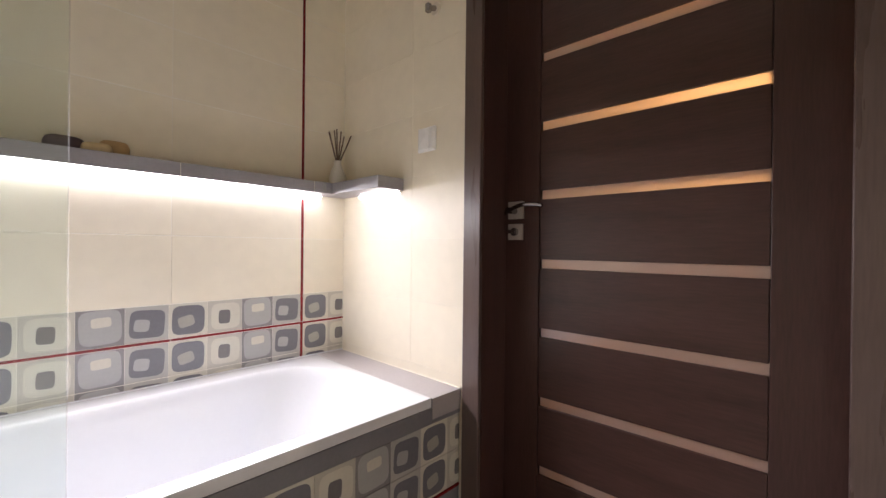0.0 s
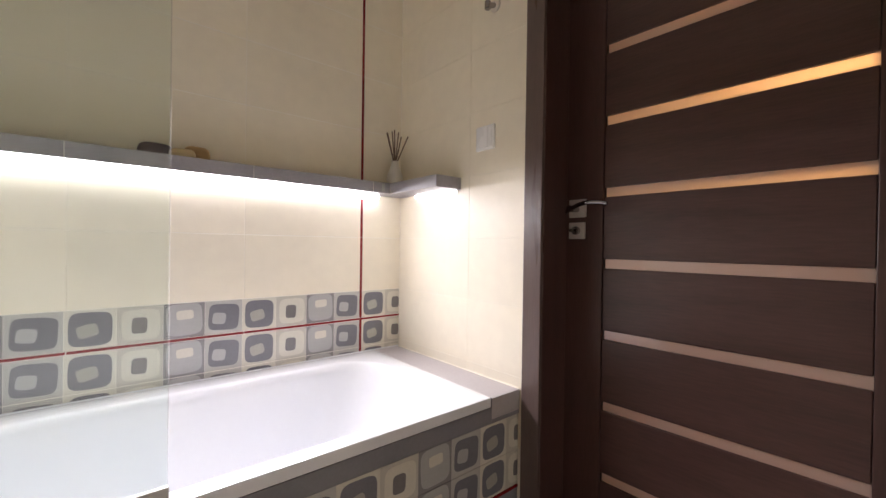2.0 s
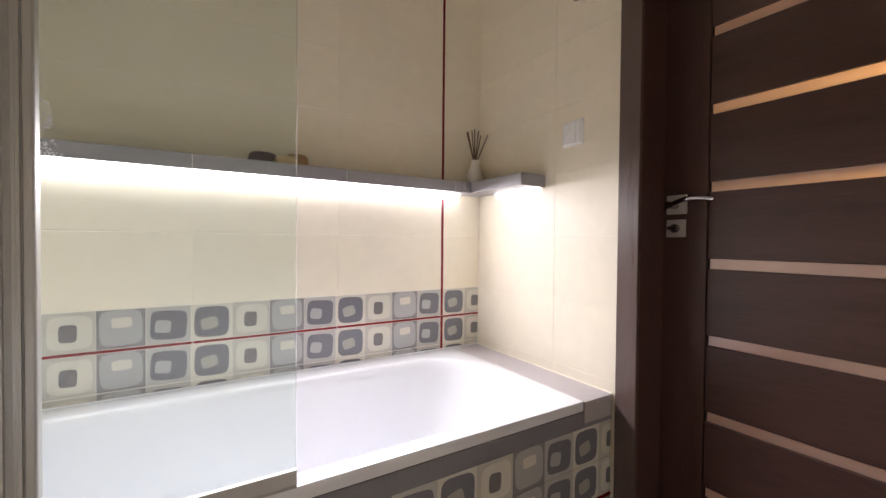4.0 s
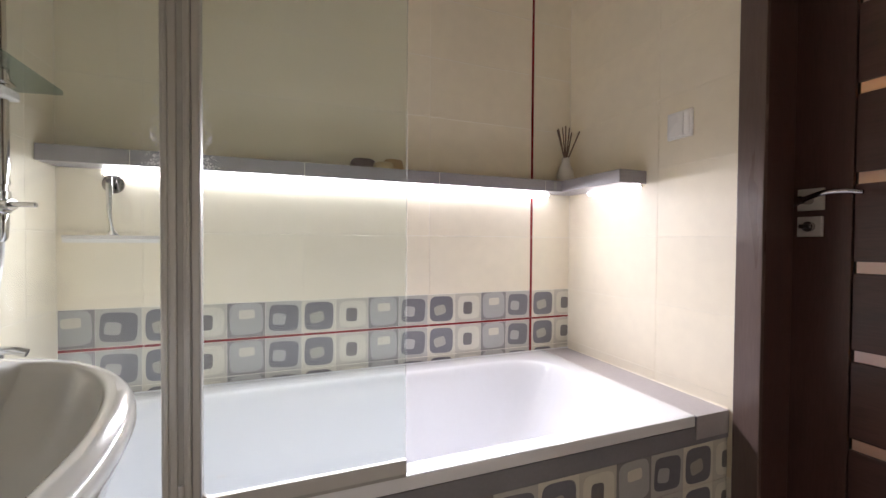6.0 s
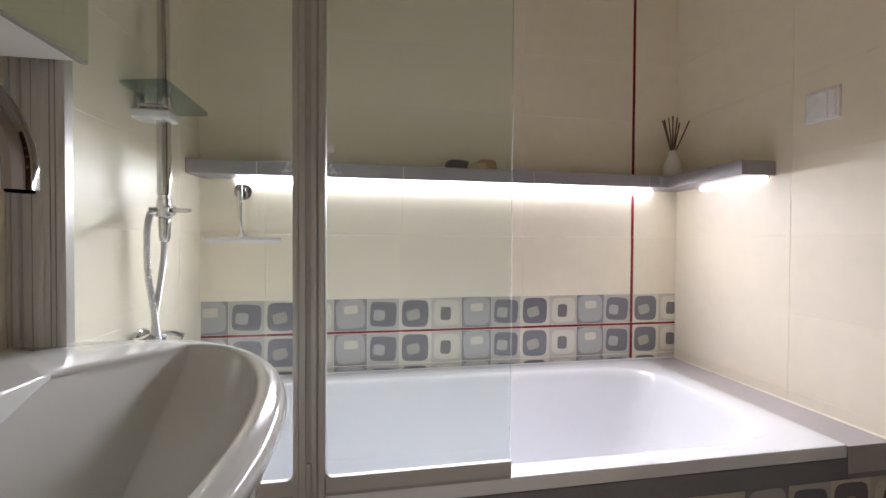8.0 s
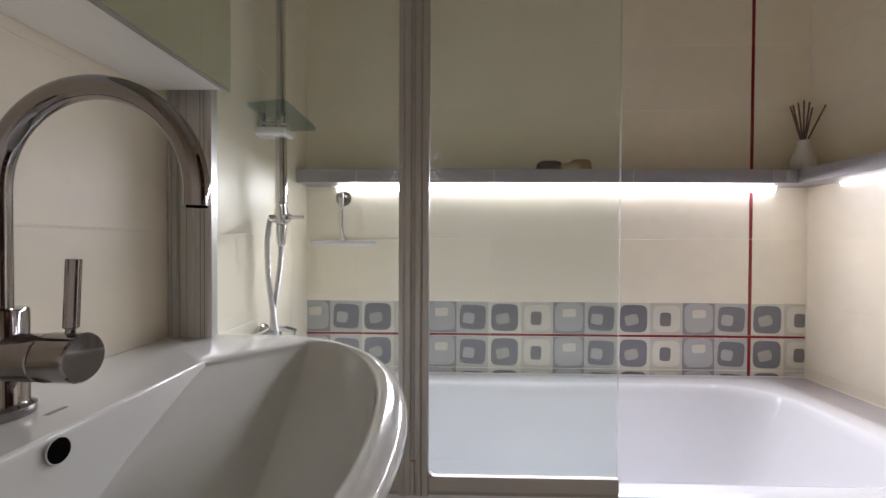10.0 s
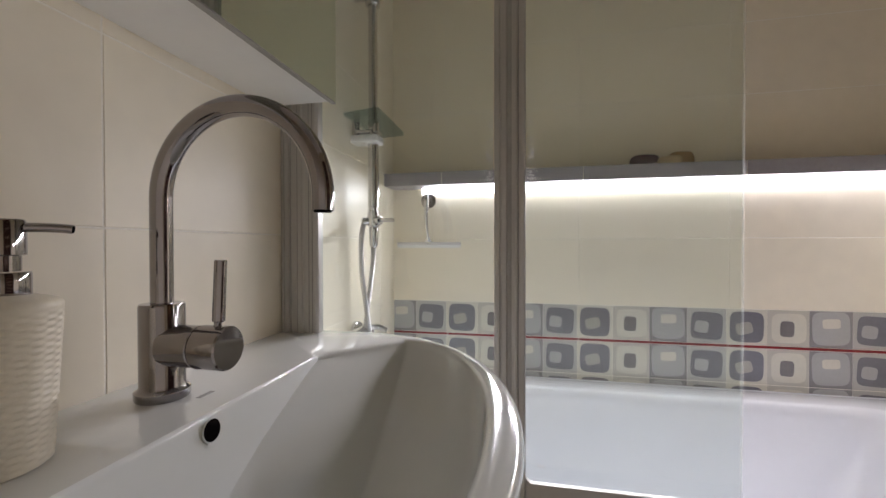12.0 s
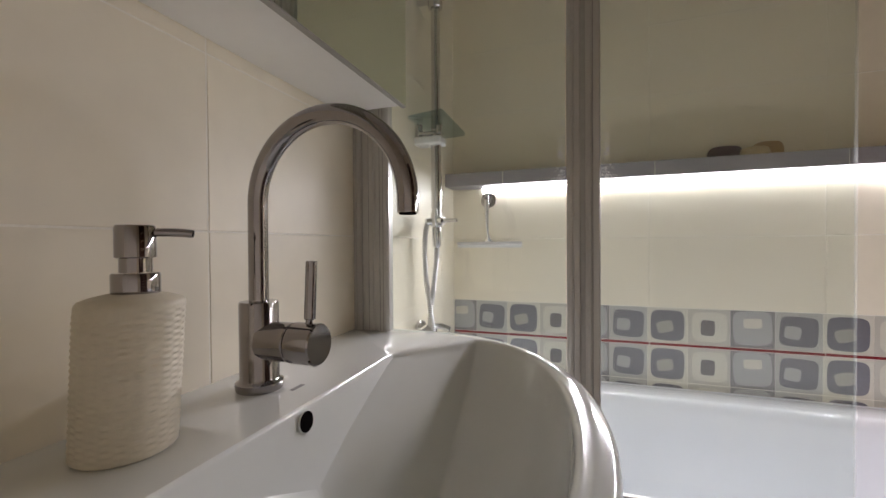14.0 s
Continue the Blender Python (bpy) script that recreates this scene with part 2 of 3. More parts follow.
tagged(part("wall_south", boxed(-0.98, END + 0.17, FRONT - 0.1, FRONT, 0, TOP), M_BOUNCE), "unseen closing wall, pale to bounce light into the room", "wall", kind="structure")
tagged(part("floor", boxed(-0.98, END + 0.17, FRONT - 0.1, BACK + 0.12, -0.1, 0), M_FLOOR), "grey tiled bathroom floor", "floor", kind="structure")
tagged(part("ceiling", boxed(-0.98, END + 0.17, FRONT - 0.1, BACK + 0.12, TOP, TOP + 0.1), M_PLASTER), "plain pale plaster ceiling", "ceiling", kind="structure")
# the hallway behind the door
bm = bmesh.new()
box(bm, END + 0.17, 2.5, FRONT - 0.1, FRONT, 0, TOP)
box(bm, END + 0.17, 2.5, BACK + 0.02, BACK + 0.12, 0, TOP)
box(bm, 2.5, 2.6, FRONT - 0.1, BACK + 0.12, 0, TOP)
box(bm, END + 0.172, 2.6, FRONT - 0.1, BACK + 0.12, TOP, TOP + 0.1)
box(bm, END + 0.172, 2.6, FRONT - 0.1, BACK + 0.12, -0.1, 0)
tagged(part("wall_hall", bm, M_HALL), "warm lit hallway behind the door", "wall", kind="structure")
hall = bpy.data.lights.new("hall_lamp", "POINT")
hall.energy, hall.color, hall.shadow_soft_size = HALL_WATTS, (1.0, 0.62, 0.27), 0.07
new("hall_lamp", hall).location = (1.31, 0.10, 1.33)

# ---- light switch ----
sw = empty("light_switch", "square white plastic light switch on the tiled wall", "switch")
sw.location, sw.scale = (END, 0.877, 1.343), (1, 0.92, 0.92)
part("frame", boxed(-0.009, 0, -0.041, 0.041, -0.041, 0.041, 0.003), M_PLASTIC, sw)
part("rocker", boxed(-0.0125, -0.006, -0.0165, 0.035, -0.035, 0.035, 0.0025), M_PLASTIC, sw)
part("rocker", boxed(-0.0125, -0.006, -0.035, -0.0178, -0.035, 0.035, 0.0025), M_PLASTIC, sw)

# ---- robe hook high on the end wall ----
hk = empty("robe_hook", "small round chrome robe hook on cream tiles", "hook")
hk.location = (END, 0.845, 1.737)
part("plate", lathe(bmesh.new(), [(0.018, 0), (0.019, 0.002), (0.019, 0.006), (0.017, 0.008)], pose(0, 0, 0, 0, -90, 0), 32), M_BRUSHED, hk, smooth=True)
bm = bmesh.new()
rod(bm, (-0.006, 0, 0), (-0.032, 0.004, -0.008), 0.008, 20, 0.002)
rod(bm, (-0.032, 0.004, -0.02), (-0.032, 0.004, 0.004), 0.0095, 20, 0.002)
part("peg", bm, M_CHROME_DIMMED, hk, smooth=True)

# ---- door ----
LEAF = 1.030
door = empty("door_1", "dark wenge interior door with narrow frosted glass strips, closed", "door", kind="structure")
STILE, PANE0, PANE1 = 0.579, 0.058, 0.576
part("stile", boxed(LEAF, LEAF + 0.04, STILE, DOOR_Y1 - 0.004, 0.01, DOOR_TOP - 0.006, 0.0015), M_WENGE_UP, door)
part("stile", boxed(LEAF, LEAF + 0.04, DOOR_Y0 + 0.004, PANE0 - 0.002, 0.01, DOOR_TOP - 0.006, 0.0015), M_WENGE_UP, door)
part("core", boxed(LEAF + 0.022, LEAF + 0.03, PANE0 - 0.004, STILE + 0.001, 0.012, 0.20), M_GROOVE_SHADE, door)
PITCH, FIRST, HALF = 0.1992, 0.3660, 0.0120
edges = [0.012] + [FIRST + i * PITCH + s * HALF for i in range(8) for s in (-1, 1)] + [DOOR_TOP - 0.008]
for i in range(0, len(edges), 2):
    part("rail", boxed(LEAF + 0.001, LEAF + 0.039, PANE0 - 0.001, PANE1, edges[i] + 0.0012, edges[i + 1] - 0.0012, 0.0018), M_WENGE, door)
for i in range(8):
    zc = FIRST + i * PITCH
    part("glass_strip", boxed(LEAF + 0.009, LEAF + 0.015, PANE0 - 0.002, PANE1 - 0.003, zc - HALF - 0.003, zc + HALF + 0.003), M_FROST, door, "frosted glass strip")
part("groove", boxed(LEAF + 0.020, LEAF + 0.035, PANE0 - 0.006, PANE0 + 0.003, 0.012, DOOR_TOP - 0.01), M_GROOVE_SHADE, door)
part("groove", boxed(LEAF + 0.012, LEAF + 0.03, PANE1 - 0.0005, STILE + 0.0005, 0.012, DOOR_TOP - 0.01), M_GROOVE_SHADE, door)
hd = part("door_handle", boxed(LEAF - 0.010, LEAF, 0.627, 0.678, 1.096, 1.148, 0.0015), M_SATIN, door, "square rose with a curved chrome lever")
bm = bmesh.new()
rod(bm, (LEAF - 0.008, 0.654, 1.119), (LEAF - 0.05, 0.654, 1.119), 0.0095, 20, 0.001)
part("neck", bm, M_CHROME_DIMMED, hd, smooth=True)
bm = bmesh.new()
lever = spline([(LEAF - 0.048, 0.664, 1.110), (LEAF - 0.053, 0.641, 1.120), (LEAF - 0.056, 0.604, 1.131), (LEAF - 0.055, 0.569, 1.131), (LEAF - 0.052, 0.541, 1.126)], 24)
loops = []
for i, p in enumerate(lever):
    w = 0.0075 - 0.0025 * i / 23
    loops.append([(p.x + 0.004 * math.cos(a), p.y, p.z + w * math.sin(a)) for a in [2 * math.pi * k / 14 for k in range(14)]])
part("lever", loft(bm, loops), M_CHROME_DIMMED, hd, smooth=True)
lk = part("lock_rose", boxed(LEAF - 0.009, LEAF, 0.629, 0.678, 1.033, 1.081, 0.0015), M_SATIN, door, "square lock rose with a thumb turn")
bm = bmesh.new()
rod(bm, (LEAF - 0.008, 0.653, 1.057), (LEAF - 0.018, 0.653, 1.057), 0.012, 24, 0.001)
box(bm, LEAF - 0.030, LEAF - 0.016, 0.640, 0.666, 1.052, 1.063, 0.003)
part("thumb_turn", bm, M_CHROME_DIMMED, lk, smooth=True)
# the leaf sits a touch out of line with the wall, its hinge side further in
door.matrix_basis = Matrix.Translation((LEAF, 0.693, 0)) @ Matrix.Rotation(radians(1.5), 4, "Z") @ Matrix.Translation((-LEAF, -0.693, 0))
# jamb and casing
frame_1 = empty("door_frame", "dark wenge door lining and flat casing", "door frame", kind="structure")
IN0, IN1 = DOOR_Y0 + 0.014, DOOR_Y1 - 0.014
for y0, y1 in ((IN1, DOOR_Y1), (DOOR_Y0, IN0)):
    part("jamb", boxed(END - 0.001, LEAF - 0.003, y0, y1, 0, DOOR_TOP, 0.0015, 2), M_WENGE_UP, frame_1)
part("head", boxed(END - 0.002, LEAF - 0.003, IN0, IN1, DOOR_TOP - 0.03, DOOR_TOP), M_WENGE, frame_1)
for y0, y1 in ((0.657, 0.716), (DOOR_Y0 - 0.040, DOOR_Y0 + 0.025)):
    part("casing", boxed(END - 0.014, END - 0.002, y0, y1, 0, DOOR_TOP + 0.06, 0.002), M_CASING_SHEEN, frame_1)
part("casing", boxed(END - 0.014, END - 0.002, DOOR_Y0 + 0.026, 0.656, DOOR_TOP - 0.03, DOOR_TOP + 0.06, 0.002), M_WENGE, frame_1)
for y0, y1 in ((IN1 - 0.010, IN1), (IN0, IN0 + 0.010)):
    part("stop", boxed(END + 0.028, END + 0.032, y0, y1, 0, DOOR_TOP - 0.03, 0.001), M_WENGE_UP, frame_1)

# ---- bath and its surround ----
RIM, TX0, TX1, TY0 = 0.607, -0.686, 0.757, 0.731
tub = empty("bathtub", "white acrylic bathtub, empty, with a rounded inner edge", "bathtub")
HX, HY = (TX1 - TX0) / 2, (BACK - 0.002 - TY0) / 2
OX, OY = (TX0 + TX1) / 2, (TY0 + BACK - 0.002) / 2
IX0, IX1, IY0, IY1 = -0.61, 0.682, 0.780, 1.266


def inner(x0, x1, y0, y1, r, z):
    return round_rect((x0 + x1) / 2, (y0 + y1) / 2, (x1 - x0) / 2, (y1 - y0) / 2, r, z)


loops = [round_rect(OX, OY, HX - 0.006, HY - 0.006, 0.006, RIM - 0.027),
         round_rect(OX, OY, HX, HY, 0.008, RIM - 0.025),
         round_rect(OX, OY, HX, HY, 0.008, RIM - 0.005),
         round_rect(OX, OY, HX - 0.002, HY - 0.002, 0.008, RIM - 0.001),
         round_rect(OX, OY, HX - 0.006, HY - 0.006, 0.008, RIM),
         inner(IX0 - 0.012, IX1 + 0.012, IY0 - 0.012, IY1 + 0.012, 0.142, RIM),
         inner(IX0 - 0.004, IX1 + 0.004, IY0 - 0.004, IY1 + 0.004, 0.136, RIM - 0.002),
         inner(IX0 + 0.002, IX1 - 0.003, IY0 + 0.002, IY1 - 0.002, 0.132, RIM - 0.008),
         inner(IX0 + 0.008, IX1 - 0.012, IY0 + 0.007, IY1 - 0.007, 0.130, RIM - 0.024),
         inner(IX0 + 0.015, IX1 - 0.045, IY0 + 0.014, IY1 - 0.014, 0.128, RIM - 0.09),
         inner(IX0 + 0.03, IX1 - 0.11, IY0 + 0.03, IY1 - 0.03, 0.125, RIM - 0.21),
         inner(IX0 + 0.05, IX1 - 0.19, IY0 + 0.05, IY1 - 0.05, 0.12, RIM - 0.32),
         inner(IX0 + 0.075, IX1 - 0.25, IY0 + 0.075, IY1 - 0.075, 0.11, RIM - 0.375),
         inner(IX0 + 0.12, IX1 - 0.32, IY0 + 0.12, IY1 - 0.12, 0.09, RIM - 0.40)]
part("shell", loft(bmesh.new(), loops, cap0=False), M_ACRYLIC, tub, smooth=True)
bm = bmesh.new()
lathe(bm, [(0.026, 0), (0.026, 0.003), (0.022, 0.006), (0.006, 0.006), (0.002, 0.004)], pose(-0.36, 1.03, RIM - 0.401), 28)
part("drain", bm, M_CHROME_DIMMED, tub, "round chrome drain", smooth=True)

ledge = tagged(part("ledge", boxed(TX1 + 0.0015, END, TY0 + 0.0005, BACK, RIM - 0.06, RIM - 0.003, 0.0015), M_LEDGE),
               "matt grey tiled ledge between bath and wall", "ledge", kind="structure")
surround = tagged(part("bath_panel", boxed(-0.6885, END, TY0 + 0.010, TY0 + 0.06, 0, RIM - 0.03), M_GROUT),
                  "tiled front panel of the bath with a dark grey top strip", "bath panel", kind="structure")
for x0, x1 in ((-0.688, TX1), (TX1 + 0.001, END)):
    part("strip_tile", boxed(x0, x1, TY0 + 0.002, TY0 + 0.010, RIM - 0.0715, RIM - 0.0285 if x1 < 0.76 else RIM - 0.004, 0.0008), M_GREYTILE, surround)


bead = tagged(part("trim", rod(bmesh.new(), (END - 0.0005, TY0 + 0.003, RIM - 0.003), (END - 0.0005, BACK, RIM - 0.003), 0.0028, 12), M_TILE, smooth=True), "cream silicone bead along the ledge", "trim", kind="structure")
tagged(part("trim", rod(bmesh.new(), (-0.69, BACK - 0.0005, RIM - 0.001), (END, BACK - 0.0005, RIM - 0.001), 0.0028, 12), M_ACRYLIC, smooth=True), "white silicone bead behind the bath", "trim", kind="structure")

# ---- wall tiles ----
def blob(cx, cz, w, h, p, tilt, k=28):
    """A soft-cornered square: a superellipse of power p, leaning by tilt degrees."""
    out = []
    for i in range(k):
        a = 2 * math.pi * i / k
        c, s = math.cos(a), math.sin(a)
        u = w / 2 * math.copysign(abs(c) ** (2 / p), c)
        v = h / 2 * math.copysign(abs(s) ** (2 / p), s)
        t = radians(tilt)
        out.append((cx + u * math.cos(t) - v * math.sin(t), cz + u * math.sin(t) + v * math.cos(t)))
    return out


# each printed square: ground, then soft shapes (dx, dz, w, h, power, lean, colour slot)
M_PALEGREY = material("tile_print_pale_grey", (0.50, 0.49, 0.46), 0.22, vary=0.06, grain=90)
M_OLIVE = material("tile_print_olive_grey", (0.41, 0.395, 0.35), 0.22, vary=0.08, grain=110)
M_UMBER = material("tile_print_umber", (0.20, 0.185, 0.185), 0.22, vary=0.1, grain=110)
PRINT_MATS = (M_PALE, M_PALER, M_MID, M_LIGHT, M_DARK, M_PALEGREY, M_OLIVE, M_UMBER)
PRINTS = {"A": (2, ((0.0, 0.003, 0.088, 0.091, 4.5, 2, 3), (0.001, 0.016, 0.042, 0.026, 5, 3, 1))),
          "B": (5, ((0.0, 0.0, 0.082, 0.078, 5, -3, 4), (-0.013, -0.003, 0.036, 0.034, 4, -8, 3))),
          "C": (1, ((0.0, 0.0, 0.085, 0.086, 4.5, -1, 4), (-0.006, -0.004, 0.042, 0.033, 4, 14, 6))),
          "D": (0, ((0.002, 0.0, 0.084, 0.082, 4.5, 0, 1), (-0.002, -0.002, 0.034, 0.043, 4.5, -2, 7)))}
PITCH_X = 0.1006


def decor_mesh(kind, x0, x1, height):
    """One printed tile square in the x-z plane, its face towards -y, from x0 to x1 of a full square."""
    bm = bmesh.new()
    ground, shapes = PRINTS[kind]
    box(bm, x0 + 0.0004, x1 - 0.0004, 0, 0.006, 0.0006, height - 0.0006, slot=ground)
    lo, hi = x0 + 0.001, x1 - 0.001
    for n, (dx, dz, w, h, p, tilt, slot) in enumerate(shapes):
        pts = [(min(max(x, lo), hi), z) for x, z in blob(PITCH_X / 2 + dx, 0.05 + dz, w, h, p, tilt)]
        clean = []
        for q in pts:
            if not clean or (abs(q[0] - clean[-1][0]) + abs(q[1] - clean[-1][1])) > 1e-5:
                clean.append(q)
        if max(q[0] for q in clean) - min(q[0] for q in clean) < 0.004:
            continue
        y = -0.0003 * (n + 1)
        loft(bm, [[(x, 0.001, z) for x, z in clean], [(x, y, z) for x, z in clean]], slot=slot)
    return bm


decor_cache = {}


def decor(kind, parent, x, y, z, x0=0.0, x1=PITCH_X):
    key = (kind, round(x0, 4), round(x1, 4))
    if key not in decor_cache:
        ob = part("border_tile", decor_mesh(kind, x0, x1, 0.1), PRINT_MATS, parent)
        decor_cache[key] = ob.data
    else:
        ob = new("border_tile", decor_cache[key])
        ob.parent = parent
    ob.location = (x, y, z)
    return ob


# back wall border: three rows of printed squares, a red strip under the first
JOINTS = (-0.508, -0.105, 0.298, 0.695)
BAND = 0.835
RED0, RED1 = 0.6955, 0.7045


def border_row(z):
    x = RED0 - PITCH_X
    kinds = "BADC"
    i = 0
    while x > -0.69:
        decor(kinds[i % 4], wall_back, x, BACK, z)
        x -= PITCH_X
        i += 1
    cut = WEST + 0.001 - x
    decor(kinds[i % 4], wall_back, x, BACK, z, cut, PITCH_X)
    decor("C", wall_back, RED1, BACK, z)
    decor("D", wall_back, RED1 + PITCH_X, BACK, z, 0.0, END - RED1 - PITCH_X - 0.001)


for z in (BAND - 0.1005, BAND - 0.2095, BAND - 0.3100):
    border_row(z)
for a, b in ((-0.688, -0.509), (-0.507, -0.106), (-0.104, 0.297), (0.299, RED0 - 0.001), (RED1 + 0.001, END - 0.001)):
    part("red_strip", boxed(a, b, BACK - 0.0012, BACK + 0.006, BAND - 0.1086, BAND - 0.1012, 0.0006), M_RED, wall_back, "dark red glazed strip")
for a, b in ((0.50, BAND - 0.101), (BAND - 0.100, 1.0335), (1.0345, 1.2335), (1.2345, 1.6335), (1.6345, 2.0335), (2.0345, TOP - 0.001)):
    part("red_strip", boxed(RED0, RED1, BACK - 0.0014, BACK + 0.006, a, b, 0.0006), M_RED, wall_back, "dark red glazed strip")
# front panel border
PANEL_X = 0.720
for zz in (RIM - 0.1735, RIM - 0.2740):
    x = PANEL_X - PITCH_X
    kinds, i = "BADC", 0
    while x > -0.68:
        decor(kinds[i % 4], surround, x, TY0 + 0.004, zz + 0.001)
        x -= PITCH_X
        i += 1
    decor("C", surround, PANEL_X, TY0 + 0.004, zz + 0.001)
    decor("D", surround, PANEL_X + PITCH_X, TY0 + 0.004, zz + 0.001, 0.0, END - PANEL_X - PITCH_X - 0.001)
for a, b in ((-0.688, -0.091), (-0.089, 0.309), (0.311, 0.719), (0.721, END - 0.001)):
    part("red_strip", boxed(a, b, TY0 + 0.002, TY0 + 0.010, RIM - 0.2815, RIM - 0.2745, 0.0006), M_RED, surround)
    part("panel_tile", boxed(a, b, TY0 + 0.004, TY0 + 0.010, 0.005, RIM - 0.283, 0.0008), M_GREYTILE, surround)

# large cream tiles, 40 x 20 cm
ROWS_Z = [0.235, 0.435, 0.635, 0.835, 1.034, 1.234, 1.434, 1.634, 1.834, 2.034, 2.234, 2.434, TOP]
GAP = 0.0010
for z0, z1 in zip(ROWS_Z, ROWS_Z[1:]):
    if z0 >= BAND - 0.01:
        proud = 0.0013 if z1 < 1.1 else 0.0
        for x0, x1 in ((-0.689, -0.508), (-0.508, -0.105), (-0.105, 0.298), (0.298, RED0), (RED1, END)):
            part("wall_tile", boxed(x0 + 0.0006, x1 - 0.0006, BACK - proud, BACK + 0.006, z0 + 0.0011, z1 - 0.0011, 0.0007, 1), M_TILE, wall_back)
    if z0 >= 0.43:
        for y0, y1 in ((DOOR_Y1 + 0.001, 0.95), (0.95, BACK - 0.001)):
            part("wall_tile", boxed(END, END + 0.006, y0 + 0.0003, y1 - 0.0003, z0 + 0.0003, z1 - 0.0003, 0.0004, 1), M_TILE, wall_end)
for z0, z1 in zip(ROWS_Z, ROWS_Z[1:]):
    for y0, y1 in ((FRONT, -0.387), (-0.387, 0.015), (0.015, 0.418), (0.418, 0.821), (0.821, 1.224), (1.224, BACK - 0.002)):
        part("wall_tile", boxed(WEST - 0.006, WEST, y0 + GAP, y1 - GAP, z0 + GAP, z1 - GAP, 0.0006, 1), M_TILE, wall_basin)
part("wall_tile", boxed(END, END + 0.006, FRONT, DOOR_Y0 - 0.03, 0, TOP), M_TILE, wall_end)
part("wall_tile", boxed(END, END + 0.006, DOOR_Y0 - 0.03, DOOR_Y1 + 0.03, DOOR_TOP + 0.002, TOP), M_TILE, wall_end)

# ---- shelf with light strips ----
S0, S1, SY, SX, SEND = 1.195, 1.234, 1.256, 0.765, 0.990
shelf = empty("wall_shelf", "narrow grey L-shaped wall shelf with white light strips underneath", "shelf")
part("core", boxed(WEST + 0.002, SX - 0.001, SY + 0.0012, BACK - 0.002, S0 + 0.0012, S1 - 0.0012), M_GROUT, shelf, "pale grout between the shelf tiles")
for x0, x1 in ((WEST + 0.001, -0.508), (-0.508, -0.105), (-0.105, 0.298), (0.298, RED0), (RED0, SX)):
    part("shelf_tile", boxed(x0 + 0.0007, x1 - 0.0007, SY, BACK - 0.002, S0, S1, 0.0010), M_SHELF, shelf)
part("short_board", boxed(SX + 0.0005, END - 0.001, SEND, BACK - 0.002, S0, S1, 0.0012), M_SHELF, shelf)
part("clip", boxed(SX - 0.036, SX - 0.024, SY - 0.001, SY + 0.004, S0 + 0.008, S1 - 0.004, 0.0008), M_ALUDARK, shelf, "small metal joint clip")


def strip(a, b, out, width, drop, watts):
    """A slim corner light bar under the shelf, tight against the wall, from a to b: a milky lens that leans towards out,
    and the lamp behind it, whose optics hold the beam to a wide cone."""
    a, b, out = Vector(a), Vector(b), Vector(out)
    low, high = Vector((0, 0, -drop)), Vector((0, 0, -0.0012))
    prof = [Vector(), out * width, out * width + high, low]
    part("light_strip", loft(bmesh.new(), [[a + q for q in prof], [b + q for q in prof]]), M_LED, shelf, "glowing white light strip")
    run = (b - a).normalized()
    big = [Vector((0, 0, 0.0002)), out * (width + 0.001) + Vector((0, 0, 0.0002)), out * (width + 0.001) + high * 1.6, low * 1.12]
    for p, d in ((a, run * -0.002), (b, run * 0.002)):
        part("end_cap", loft(bmesh.new(), [[p + q for q in big], [p + d + q for q in big]]), M_ALU, shelf)
    face = (out * (drop - 0.0012) + Vector((0, 0, -width))).normalized()
    lamp = bpy.data.lights.new("strip_lamp", "AREA")
    lamp.shape, lamp.size, lamp.size_y = "RECTANGLE", (b - a).length * 0.94, math.hypot(width, drop) * 0.9
    lamp.energy, lamp.color, lamp.spread = watts, LED_COLOUR, radians(BEAM)
    ob = new("strip_lamp", lamp)
    m = Matrix((run, (-face).cross(run), -face)).transposed().to_4x4()
    ob.matrix_basis = Matrix.Translation((a + b) / 2 + out * width / 2 + Vector((0, 0, -drop / 2)) + face * 0.002) @ m


strip((-0.588, BACK - 0.006, S0 - 0.0004), (0.765, BACK - 0.006, S0 - 0.0004), (0, -1, 0), 0.0094, 0.0138, LONG_WATTS)
strip((END - 0.001, SEND + 0.018, S0 - 0.0004), (END - 0.001, 1.240, S0 - 0.0004), (-1, 0, 0), 0.0050, 0.0090, SHORT_WATTS)


# ---- things on the shelf ----
def soap(name, label, mat, x, y, w, d, h, turn):
    loops = []
    for s, z in ((0.80, 0.0), (0.95, 0.1), (1.0, 0.35), (0.98, 0.6), (0.88, 0.85), (0.70, 0.97), (0.40, 1.0)):
        loops.append([(w / 2 * s * math.copysign(abs(math.cos(a)) ** 0.7, math.cos(a)), d / 2 * s * math.copysign(abs(math.sin(a)) ** 0.7, math.sin(a)), h * z)
                      for a in [2 * math.pi * k / 32 for k in range(32)]])
    ob = part(name, loft(bmesh.new(), loops), mat, None, smooth=True)
    ob.matrix_basis = pose(x, y, S1, 0, 0, turn)
    return tagged(ob, label, "soap")


soap("soap_bar", "dark plum oval soap bar on the grey shelf", M_SOAP_D, 0.068, 1.315, 0.078, 0.055, 0.034, 6)
soap("soap_bar", "pale cream soap bar lying flat on the shelf", M_SOAP_C, 0.126, 1.292, 0.062, 0.045, 0.024, -8)
soap("soap_bar", "ochre yellow soap bar against the tiles", M_SOAP_B, 0.163, 1.317, 0.066, 0.040, 0.040, 4)

dif = empty("reed_diffuser", "white porcelain bottle with brown reed sticks on the shelf", "diffuser")
dif.location, dif.scale = (0.806, 1.291, S1), (1.08, 1.08, 1.08)
